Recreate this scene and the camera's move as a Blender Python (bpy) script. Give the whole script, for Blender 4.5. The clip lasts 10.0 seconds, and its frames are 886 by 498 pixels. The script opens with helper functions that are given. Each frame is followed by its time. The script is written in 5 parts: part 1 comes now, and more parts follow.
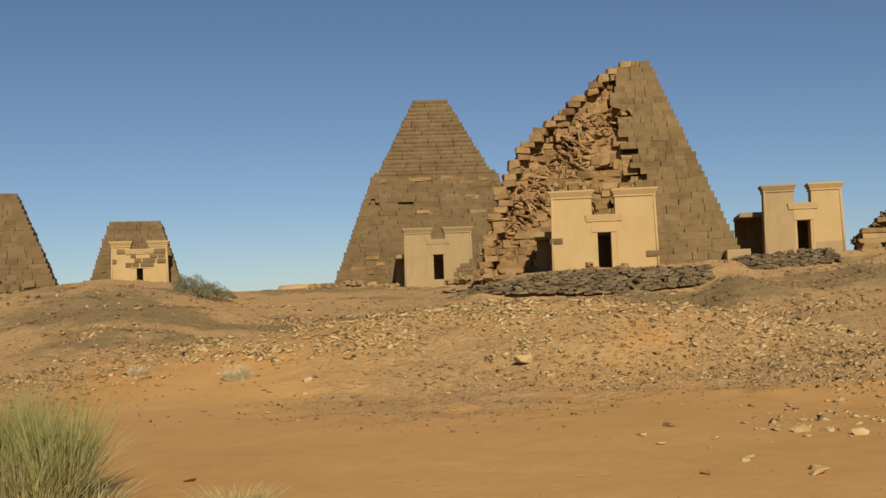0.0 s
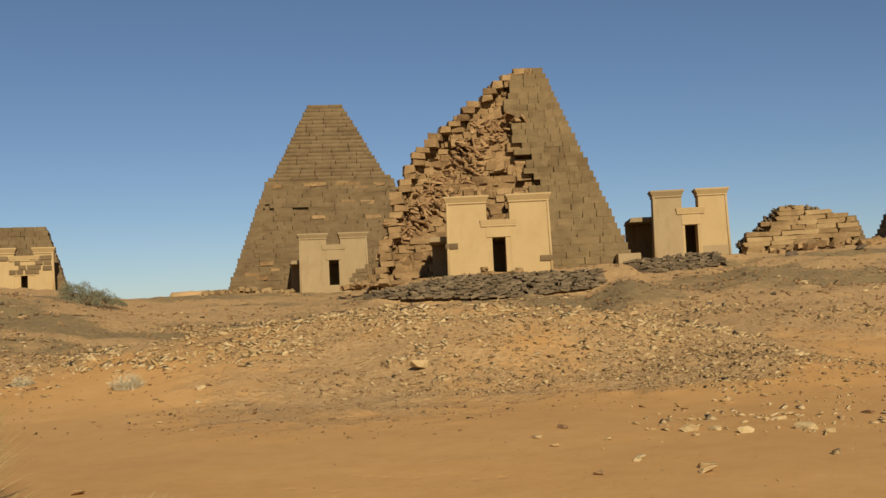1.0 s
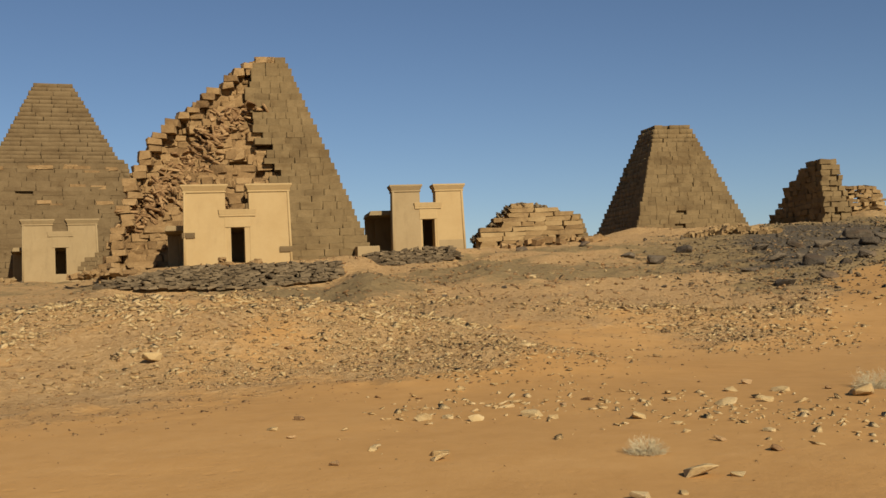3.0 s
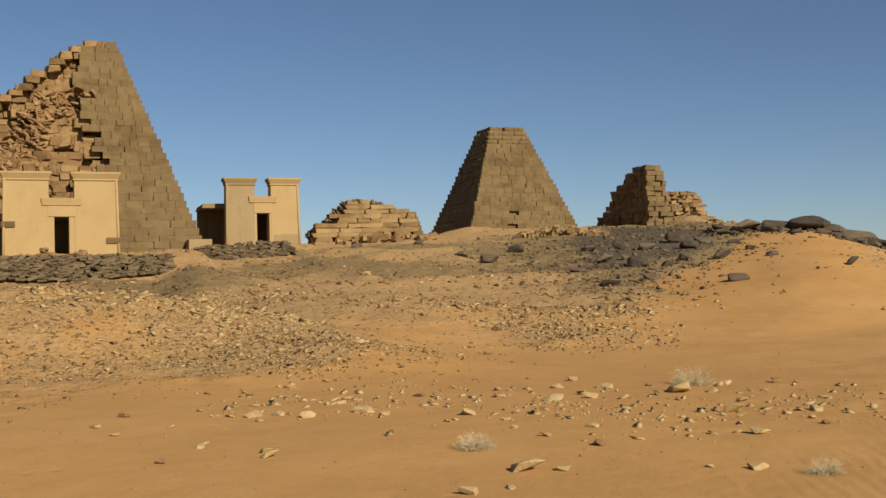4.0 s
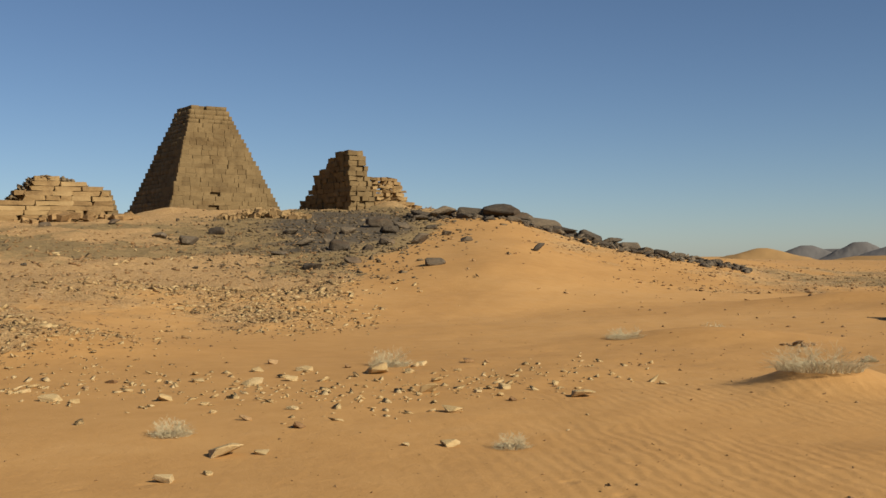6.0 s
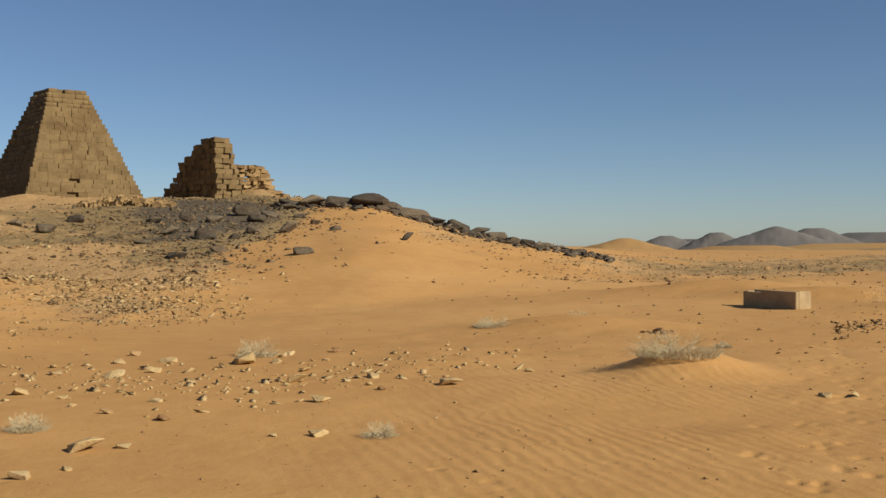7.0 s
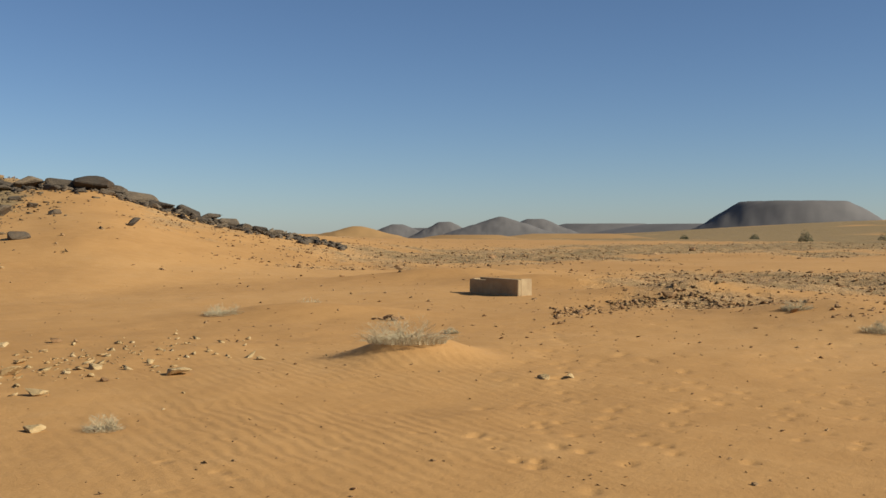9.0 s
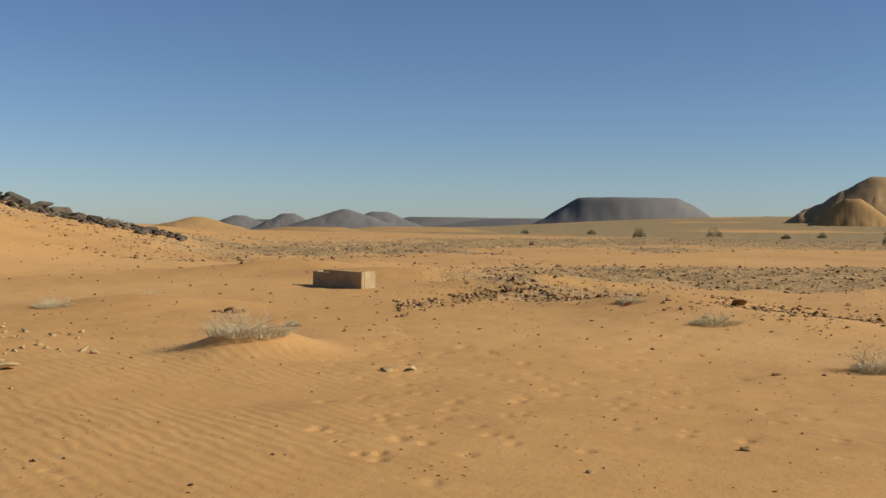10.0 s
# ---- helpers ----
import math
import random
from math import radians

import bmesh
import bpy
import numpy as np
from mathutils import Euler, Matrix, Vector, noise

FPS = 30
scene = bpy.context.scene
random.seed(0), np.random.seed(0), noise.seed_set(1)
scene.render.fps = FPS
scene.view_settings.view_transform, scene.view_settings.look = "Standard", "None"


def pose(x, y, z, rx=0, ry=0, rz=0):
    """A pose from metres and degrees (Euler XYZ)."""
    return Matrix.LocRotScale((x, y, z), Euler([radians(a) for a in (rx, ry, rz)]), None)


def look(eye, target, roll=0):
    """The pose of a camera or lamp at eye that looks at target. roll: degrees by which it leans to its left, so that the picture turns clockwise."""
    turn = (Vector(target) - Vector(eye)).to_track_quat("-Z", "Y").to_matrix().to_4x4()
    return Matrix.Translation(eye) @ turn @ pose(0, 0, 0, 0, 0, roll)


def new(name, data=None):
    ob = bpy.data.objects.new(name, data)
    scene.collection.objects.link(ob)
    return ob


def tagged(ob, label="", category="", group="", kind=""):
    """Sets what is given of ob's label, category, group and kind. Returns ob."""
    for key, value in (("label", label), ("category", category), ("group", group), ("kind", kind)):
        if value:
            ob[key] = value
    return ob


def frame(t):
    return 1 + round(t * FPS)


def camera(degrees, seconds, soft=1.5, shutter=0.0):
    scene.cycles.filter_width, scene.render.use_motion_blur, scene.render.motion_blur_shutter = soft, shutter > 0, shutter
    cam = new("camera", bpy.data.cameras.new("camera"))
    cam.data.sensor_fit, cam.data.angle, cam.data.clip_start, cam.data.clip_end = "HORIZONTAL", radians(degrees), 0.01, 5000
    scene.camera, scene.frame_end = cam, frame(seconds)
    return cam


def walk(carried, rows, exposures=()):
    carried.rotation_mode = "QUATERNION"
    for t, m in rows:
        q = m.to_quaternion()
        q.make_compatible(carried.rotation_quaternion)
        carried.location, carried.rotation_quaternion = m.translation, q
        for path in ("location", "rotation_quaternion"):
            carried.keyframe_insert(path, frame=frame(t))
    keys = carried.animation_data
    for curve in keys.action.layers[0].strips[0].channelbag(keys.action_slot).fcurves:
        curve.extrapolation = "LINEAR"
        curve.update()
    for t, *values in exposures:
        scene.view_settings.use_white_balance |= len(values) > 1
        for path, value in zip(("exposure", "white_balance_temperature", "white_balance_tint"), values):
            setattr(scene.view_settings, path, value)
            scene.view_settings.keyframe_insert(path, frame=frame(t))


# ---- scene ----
# ---------------- camera and walk ----------------
cam = camera(44.0, 10.0, soft=1.5)
# seconds, eye x, y, z, yaw, pitch, lean
TURN = [
    (0, 0.000, 0.000, 1.620, -0.03, 3.02, -2.09),
    (0.5, 0.000, 0.000, 1.620, -2.37, 3.01, -2.22),
    (1, 0.000, 0.000, 1.620, -5.49, 3.07, -2.63),
    (1.5, 0.000, 0.000, 1.620, -8.93, 2.65, -2.61),
    (2, 0.000, 0.000, 1.620, -11.93, 2.65, -2.41),
    (3.5, 0.000, 0.000, 1.620, -23.19, 1.70, -1.86),
    (4, 0.000, 0.000, 1.620, -27.60, 1.62, -1.31),
    (4.5, 0.000, 0.000, 1.620, -31.77, 1.65, -1.19),
    (5, 0.000, 0.000, 1.620, -35.48, 1.34, -1.11),
    (5.5, 0.000, 0.000, 1.620, -39.00, 0.75, -0.95),
    (6, 0.000, 0.000, 1.620, -43.06, 0.46, -0.77),
    (7.5, 0.000, 0.000, 1.620, -52.95, -0.56, -0.41),
    (8, 0.000, 0.000, 1.620, -56.17, -0.77, -0.04),
    (8.5, 0.000, 0.000, 1.620, -59.78, -0.63, -0.17),
    (9, 0.000, 0.000, 1.620, -63.79, -0.92, -0.03),
    (9.5, 0.000, 0.000, 1.620, -67.56, -1.22, 0.49),
    (10, 0.000, 0.000, 1.620, -71.94, -1.26, 0.67),
]


def aim(x, y, z, yaw, pitch, lean):
    a, p = radians(yaw), radians(pitch)
    ahead = Vector((-math.sin(a) * math.cos(p), math.cos(a) * math.cos(p), math.sin(p)))
    return look((x, y, z), Vector((x, y, z)) + ahead * 5, lean)


walk(cam, [(t, aim(*row)) for t, *row in TURN], exposures=[(0, 0.22, 6700, 10), (4.5, 0.30, 6560, 10), (7.5, 0.39, 6260, 10), (10, 0.42, 6000, 10)])

# ---------------- sky and sun ----------------
SUN_AZ, SUN_EL = -171.0, 30.5       # the way to the sun: degrees to the left of +y, degrees above the ground
world = bpy.data.worlds.new("desert_sky")
scene.world = world
world.use_nodes = True
wt = world.node_tree
sky = wt.nodes.new("ShaderNodeTexSky")
sky.sky_type, sky.sun_disc = "NISHITA", False
sky.sun_elevation, sky.sun_rotation = radians(SUN_EL), radians(-SUN_AZ)
sky.altitude, sky.air_density, sky.dust_density, sky.ozone_density = 600, 0.80, 0.35, 3.3
back = wt.nodes["Background"]
back.inputs["Strength"].default_value = 0.0575
wt.links.new(sky.outputs[0], back.inputs["Color"])
sun_data = bpy.data.lights.new("sun", "SUN")
sun_data.energy, sun_data.angle, sun_data.color = 4.9, radians(0.53), (1.0, 0.92, 0.76)
sun = new("sun", sun_data)
sa, se = radians(SUN_AZ), radians(SUN_EL)
sun_way = Vector((-math.sin(sa) * math.cos(se), math.cos(sa) * math.cos(se), math.sin(se)))
sun.matrix_world = look(sun_way * 60, (0, 0, 0))

# ---------------- materials ----------------
def material(name, rough=0.9, spec=0.25):
    m = bpy.data.materials.new(name)
    m.use_nodes = True
    b = m.node_tree.nodes["Principled BSDF"]
    b.inputs["Roughness"].default_value = rough
    b.inputs["Specular IOR Level"].default_value = spec
    return m, m.node_tree, b


def coords(nt, object_space=False):
    if object_space:
        return nt.nodes.new("ShaderNodeTexCoord").outputs["Object"]
    return nt.nodes.new("ShaderNodeNewGeometry").outputs["Position"]


def noise_node(nt, where, scale, detail=4.0, rough=0.6, distort=0.0, stretch=None):
    if stretch:
        mp = nt.nodes.new("ShaderNodeMapping")
        mp.inputs["Scale"].default_value = stretch
        nt.links.new(where, mp.inputs["Vector"])
        where = mp.outputs[0]
    n = nt.nodes.new("ShaderNodeTexNoise")
    n.inputs["Scale"].default_value = scale
    n.inputs["Detail"].default_value = detail
    n.inputs["Roughness"].default_value = rough
    n.inputs["Distortion"].default_value = distort
    nt.links.new(where, n.inputs["Vector"])
    return n.outputs["Fac"]


def ramp(nt, fac, *stops):
    r = nt.nodes.new("ShaderNodeValToRGB")
    while len(r.color_ramp.elements) < len(stops):
        r.color_ramp.elements.new(0.5)
    for e, (p, c) in zip(r.color_ramp.elements, stops):
        e.position = p
        e.color = (*c, 1) if len(c) == 3 else c
    nt.links.new(fac, r.inputs["Fac"])
    return r.outputs["Color"]


def blend(nt, fac, a, b, mode="MIX"):
    n = nt.nodes.new("ShaderNodeMix")
    n.data_type, n.blend_type = "RGBA", mode
    for sock, v in ((n.inputs["Factor"], fac), (n.inputs["A"], a), (n.inputs["B"], b)):
        if isinstance(v, bpy.types.NodeSocket):
            nt.links.new(v, sock)
        elif isinstance(v, tuple):
            sock.default_value = (*v, 1)
        else:
            sock.default_value = v
    return n.outputs["Result"]


def calc(nt, op, a, b=0.0, clamp=False):
    n = nt.nodes.new("ShaderNodeMath")
    n.operation, n.use_clamp = op, clamp
    for sock, v in zip(n.inputs, (a, b)):
        if isinstance(v, bpy.types.NodeSocket):
            nt.links.new(v, sock)
        else:
            sock.default_value = v
    return n.outputs[0]


def bump(nt, bsdf, height, strength, distance):
    n = nt.nodes.new("ShaderNodeBump")
    n.inputs["Strength"].default_value = strength
    n.inputs["Distance"].default_value = distance
    nt.links.new(height, n.inputs["Height"])
    nt.links.new(n.outputs[0], bsdf.inputs["Normal"])


def random_value(nt, island=False):
    if island:
        return nt.nodes.new("ShaderNodeNewGeometry").outputs["Random Per Island"]
    return nt.nodes.new("ShaderNodeObjectInfo").outputs["Random"]


def stone_material(name, dark, mid, light, island, scale=1.0, stain=(0.5, 0.42, 0.33), stain_amount=0.5, bump_size=0.02, vary=0.26):
    """Weathered stone: three tones over two scales of noise, each piece a little different, stains that run over many pieces."""
    m, nt, b = material(name, 0.92, 0.2)
    p = coords(nt)
    grain = noise_node(nt, p, 9 * scale, 6, 0.7)
    patch = noise_node(nt, p, 0.9 * scale, 4, 0.65, 0.6)
    tone = calc(nt, "ADD", calc(nt, "MULTIPLY", grain, 0.45), calc(nt, "MULTIPLY", patch, 0.55))
    tone = calc(nt, "ADD", tone, calc(nt, "MULTIPLY", calc(nt, "SUBTRACT", random_value(nt, island), 0.5), vary))
    col = ramp(nt, tone, (0.28, dark), (0.5, mid), (0.74, light))
    streak = noise_node(nt, p, 0.35 * scale, 5, 0.7, 0.8, (1, 1, 2.6))
    mask = ramp(nt, streak, (0.5, (0, 0, 0)), (0.68, (1, 1, 1)))
    col = blend(nt, calc(nt, "MULTIPLY", mask, stain_amount), col, blend(nt, 1.0, col, stain, "MULTIPLY"))
    nt.links.new(col, b.inputs["Base Color"])
    bump(nt, b, calc(nt, "ADD", grain, noise_node(nt, p, 30 * scale, 3)), 0.7, bump_size)
    return m


BLOCK = {}
for isle in (False, True):
    tail = "_joined" if isle else ""
    BLOCK["brown", isle] = stone_material("brown_sandstone" + tail, (0.108, 0.070, 0.031), (0.164, 0.110, 0.049), (0.226, 0.154, 0.071), isle, vary=0.15)
    BLOCK["grey", isle] = stone_material("grey_brown_sandstone" + tail, (0.104, 0.067, 0.031), (0.149, 0.099, 0.046), (0.196, 0.134, 0.066), isle, vary=0.12)
    BLOCK["tan", isle] = stone_material("tan_sandstone" + tail, (0.158, 0.095, 0.041), (0.262, 0.167, 0.072), (0.348, 0.236, 0.108), isle, stain_amount=0.3)
    BLOCK["raw", isle] = stone_material("broken_brown_sandstone" + tail, (0.140, 0.080, 0.034), (0.250, 0.152, 0.064), (0.360, 0.228, 0.102), isle, stain_amount=0.4, bump_size=0.05)
    BLOCK["dark", isle] = stone_material("dark_ironstone" + tail, (0.084, 0.059, 0.034), (0.146, 0.104, 0.057), (0.224, 0.160, 0.088), isle, stain_amount=0.2, bump_size=0.04)
    BLOCK["pale", isle] = stone_material("pale_limestone" + tail, (0.336, 0.212, 0.088), (0.440, 0.304, 0.138), (0.512, 0.376, 0.200), isle, 3.0, stain_amount=0.3)
    BLOCK["rust", isle] = stone_material("rusty_rubble" + tail, (0.158, 0.084, 0.036), (0.272, 0.157, 0.067), (0.405, 0.254, 0.117), isle, 3.0, stain_amount=0.3)
    BLOCK["boulder", isle] = stone_material("black_boulder_rock" + tail, (0.052, 0.042, 0.031), (0.110, 0.084, 0.056), (0.205, 0.152, 0.094), isle, 0.9, stain=(0.9, 0.62, 0.4), stain_amount=0.5, bump_size=0.08)


def plaster_material(name, light, mid, dirt, wear=0.35):
    m, nt, b = material(name, 0.88, 0.2)
    p = coords(nt)
    fine = noise_node(nt, p, 5.0, 6, 0.7)
    broad = noise_node(nt, p, 0.7, 4, 0.6, 0.5)
    col = ramp(nt, calc(nt, "ADD", calc(nt, "MULTIPLY", fine, 0.35), calc(nt, "MULTIPLY", broad, 0.65)), (0.3, mid), (0.62, light))
    runs = noise_node(nt, p, 1.3, 5, 0.7, 0.3, (2.2, 2.2, 0.45))
    mask = ramp(nt, runs, (0.53, (0, 0, 0)), (0.72, (1, 1, 1)))
    col = blend(nt, calc(nt, "MULTIPLY", mask, wear), col, dirt)
    nt.links.new(col, b.inputs["Base Color"])
    bump(nt, b, calc(nt, "ADD", noise_node(nt, p, 14, 5, 0.7), broad), 0.5, 0.015)
    return m


PLASTER = plaster_material("ochre_plaster", (0.384, 0.266, 0.122), (0.340, 0.226, 0.098), (0.240, 0.156, 0.076), 0.22)
PLASTER_OLD = plaster_material("weathered_tan_plaster", (0.266, 0.190, 0.095), (0.214, 0.150, 0.072), (0.144, 0.098, 0.050), 0.6)
PLASTER_PALE = plaster_material("dusty_tan_plaster", (0.300, 0.214, 0.107), (0.256, 0.178, 0.086), (0.184, 0.126, 0.063), 0.4)


def ground_material():
    m, nt, b = material("desert_ground", 0.95, 0.15)
    p = coords(nt)
    at = nt.nodes.new("ShaderNodeAttribute")
    at.attribute_name = "stony"
    stony = at.outputs["Fac"]
    at2 = nt.nodes.new("ShaderNodeAttribute")
    at2.attribute_name = "gritty"
    gritty = at2.outputs["Fac"]
    fine = noise_node(nt, p, 2.2, 7, 0.7)
    broad = noise_node(nt, p, 0.10, 5, 0.6, 0.7)
    sand = ramp(nt, calc(nt, "ADD", calc(nt, "MULTIPLY", fine, 0.4), calc(nt, "MULTIPLY", broad, 0.6)),
                (0.32, (0.364, 0.190, 0.061)), (0.5, (0.432, 0.235, 0.080)), (0.7, (0.488, 0.280, 0.106)))
    grit_n = noise_node(nt, p, 7.0, 6, 0.75)
    grit = ramp(nt, grit_n, (0.30, (0.300, 0.168, 0.067)), (0.5, (0.436, 0.266, 0.112)), (0.72, (0.550, 0.365, 0.178)))
    dark = ramp(nt, noise_node(nt, p, 5.0, 6, 0.75), (0.3, (0.166, 0.108, 0.048)), (0.5, (0.252, 0.172, 0.076)), (0.72, (0.340, 0.236, 0.108)))
    wob = calc(nt, "MULTIPLY", calc(nt, "SUBTRACT", noise_node(nt, p, 0.8, 6, 0.7), 0.5), 1.3)
    m1 = calc(nt, "ADD", stony, wob, True)
    m2 = calc(nt, "ADD", gritty, wob, True)
    m1 = ramp(nt, m1, (0.36, (0, 0, 0)), (0.72, (1, 1, 1)))
    m2 = ramp(nt, m2, (0.40, (0, 0, 0)), (0.66, (1, 1, 1)))
    col = blend(nt, m1, sand, grit)
    col = blend(nt, m2, col, dark)
    m3 = ramp(nt, calc(nt, "ADD", calc(nt, "SUBTRACT", gritty, 0.9), wob, True), (0.15, (0, 0, 0)), (0.5, (1, 1, 1)))
    iron = ramp(nt, grit_n, (0.3, (0.056, 0.044, 0.031)), (0.5, (0.098, 0.076, 0.050)), (0.72, (0.180, 0.134, 0.082)))
    col = blend(nt, m3, col, iron)
    nt.links.new(col, b.inputs["Base Color"])
    # wind ripples on the open sand, grit on the stony ground
    wv = nt.nodes.new("ShaderNodeTexWave")
    wv.wave_type, wv.bands_direction = "BANDS", "X"
    mp = nt.nodes.new("ShaderNodeMapping")
    mp.inputs["Rotation"].default_value = (0, 0, radians(35))
    nt.links.new(p, mp.inputs["Vector"])
    nt.links.new(mp.outputs[0], wv.inputs["Vector"])
    wv.inputs["Scale"].default_value = 2.1
    wv.inputs["Distortion"].default_value = 5.0
    wv.inputs["Detail"].default_value = 2.5
    wv.inputs["Detail Scale"].default_value = 0.9
    at3 = nt.nodes.new("ShaderNodeAttribute")
    at3.attribute_name = "rippled"
    where = calc(nt, "MULTIPLY", at3.outputs["Fac"], ramp(nt, noise_node(nt, p, 0.3, 3, 0.5), (0.36, (0.15, 0.15, 0.15)), (0.56, (1, 1, 1))))
    h = calc(nt, "MULTIPLY", calc(nt, "MULTIPLY", wv.outputs["Fac"], where), calc(nt, "SUBTRACT", 1.0, m1, True))
    # hoof and foot dents in trodden sand
    vo = nt.nodes.new("ShaderNodeTexVoronoi")
    vo.inputs["Scale"].default_value = 2.3
    nt.links.new(p, vo.inputs["Vector"])
    dent = ramp(nt, vo.outputs["Distance"], (0.07, (1, 1, 1)), (0.20, (0, 0, 0)))
    trod = ramp(nt, noise_node(nt, p, 0.16, 4, 0.6), (0.47, (0, 0, 0)), (0.60, (1, 1, 1)))
    dent = calc(nt, "MULTIPLY", calc(nt, "MULTIPLY", dent, trod), calc(nt, "SUBTRACT", 1.0, m1, True))
    h = calc(nt, "SUBTRACT", h, calc(nt, "MULTIPLY", dent, 2.2))
    h = calc(nt, "ADD", calc(nt, "MULTIPLY", h, 0.20), calc(nt, "MULTIPLY", grit_n, calc(nt, "ADD", calc(nt, "MULTIPLY", m1, 3.8), 0.50)))
    bump(nt, b, h, 0.8, 0.03)
    return m


GROUND = ground_material()


def plain_noise(name, a, b_, scale, rough=0.9):
    m, nt, b = material(name, rough, 0.2)
    p = coords(nt)
    nt.links.new(ramp(nt, noise_node(nt, p, scale, 6, 0.65), (0.3, a), (0.7, b_)), b.inputs["Base Color"])
    bump(nt, b, noise_node(nt, p, scale * 6, 4), 0.4, 0.01)
    return m


CONCRETE = plain_noise("pale_concrete", (0.300, 0.205, 0.105), (0.430, 0.315, 0.170), 4.0)
# haze of the far air is mixed into this rock colour as paler grey
HILL = plain_noise("hazy_brown_rock", (0.112, 0.103, 0.094), (0.150, 0.136, 0.122), 0.02)
HILL_WARM = plain_noise("sand_swept_rock", (0.190, 0.128, 0.068), (0.440, 0.268, 0.112), 0.05)
DUNE = plain_noise("far_sand", (0.289, 0.167, 0.062), (0.341, 0.203, 0.078), 0.03)
TWIG = plain_noise("dry_grey_twigs", (0.400, 0.320, 0.180), (0.540, 0.450, 0.280), 20)
GRASS = plain_noise("green_desert_grass", (0.158, 0.161, 0.049), (0.302, 0.275, 0.105), 6)
STRAW = plain_noise("straw_grass", (0.262, 0.217, 0.092), (0.381, 0.315, 0.151), 9)
LEAF = plain_noise("acacia_leaf", (0.120, 0.112, 0.060), (0.220, 0.200, 0.112), 5)
BARK = plain_noise("acacia_bark", (0.066, 0.049, 0.033), (0.131, 0.098, 0.066), 8)

# ---------------- the lie of the land ----------------
# (degrees to the left of +y, foot of the slope, its top, height there)
SLOPE = [
    (180, 50, 120, 0.0), (110, 50, 120, 0.0), (60, 20, 80, 2.2), (30, 18, 72, 2.95), (22, 17, 70, 3.4), (17, 17, 74, 4.2), (14, 17, 76, 4.0), (11, 16, 80, 3.1),
    (5.5, 15, 82, 3.35), (0, 14.5, 76, 2.85), (-5, 15, 58, 3.25), (-11, 17, 58, 3.35), (-16, 18, 62, 3.7),
    (-20, 19, 65, 3.9), (-26, 21, 71, 4.25), (-31, 23, 79, 5.1), (-36, 24, 77, 5.1), (-41, 26, 74, 5.0), (-46, 28, 66, 4.3),
    (-49.5, 31, 62, 2.8), (-53.5, 33, 60, 1.65), (-57.5, 36, 62, 1.0), (-62, 42, 80, 0.35), (-68, 50, 120, 0.0), (-180, 50, 120, 0.0),
]
# mounds: degrees, distance, height, half-length across, half-length along the way from the eye
MOUNDS = [
    (4, 26, 0.75, 5.5, 3.6), (-6, 25, 0.80, 4.5, 3.6), (-16, 25, 0.60, 3.2, 3.0), (14, 36, 1.0, 6, 6), (18, 56, 0.7, 6, 7),
    (-25, 33, 0.45, 5, 4), (-1, 46, 0.25, 9, 3), (-13, 44, 0.5, 4, 4), (-62.3, 13.9, 0.29, 0.80, 0.80), (-57.2, 21.3, 0.28, 1.9, 1.2),
    (-76.6, 27.8, 0.36, 2.3, 1.6), (-84, 22, 0.35, 2.0, 2.0), (-58, 85, 0.3, 6, 6), (-67, 40, 0.3, 3, 4), (-47, 45, 0.45, 4, 8),
    (-88, 19, 0.25, 2.2, 1.6), (-22, 20.5, 0.35, 2.4, 2.2), (-28.6, 80.5, 0.75, 3.0, 2.0), (-40.4, 77.0, 0.65, 1.3, 1.2), (-69.5, 33, 0.35, 2.5, 1.2), (-63.5, 36, 0.35, 3.0, 1.5),
]


def lattice(i, j, seed):
    h = (i * 374761393 + j * 668265263 + seed * 974711) & 0x7FFFFFFF
    h = ((h ^ (h >> 13)) * 1274126177) & 0x7FFFFFFF
    return ((h ^ (h >> 16)) & 0xFFFF) / 65535.0


def value_noise(x, y, seed):
    i, j = np.floor(x).astype(np.int64), np.floor(y).astype(np.int64)
    u, v = x - i, y - j
    u, v = u * u * (3 - 2 * u), v * v * (3 - 2 * v)
    a, b, c, d = lattice(i, j, seed), lattice(i + 1, j, seed), lattice(i, j + 1, seed), lattice(i + 1, j + 1, seed)
    return (a + (b - a) * u) * (1 - v) + (c + (d - c) * u) * v - 0.5


def fbm(x, y, size, seed, octaves=4):
    total, amp = 0.0, 1.0
    for k in range(octaves):
        total = total + amp * value_noise(x / size + 31.7 * k, y / size - 17.3 * k, seed + k)
        size, amp = size * 0.5, amp * 0.5
    return total


def eased_table():
    """The slope rows on a fine grid of bearings, rounded off."""
    rows = np.array(sorted(SLOPE), float)
    grid = np.arange(-200, 200.01, 0.5)
    k = np.exp(-(np.arange(-8, 8.01, 0.5) / 2.0) ** 2)
    cols = [np.convolve(np.interp(grid, rows[:, 0], rows[:, n]), k / k.sum(), "same") for n in (1, 2, 3)]
    return np.stack([grid, *cols], 1)[40:-40]


SLOPE_TABLE = eased_table()


def polar(x, y):
    x, y = np.asarray(x, float), np.asarray(y, float)
    return np.degrees(np.arctan2(-x, y)), np.hypot(x, y)


def smooth(a, b, x):
    s = np.clip((x - a) / (b - a), 0, 1)
    return s * s * (3 - 2 * s)


def mound_lift(x, y):
    total = 0.0
    for az, r, h, across, along in MOUNDS:
        a = radians(az)
        cx, cy = -math.sin(a) * r, math.cos(a) * r
        u = (x - cx) * math.cos(a) + (y - cy) * math.sin(a)
        v = -(x - cx) * math.sin(a) + (y - cy) * math.cos(a)
        total = total + h * np.exp(-((u / across) ** 2 + (v / along) ** 2))
    return total


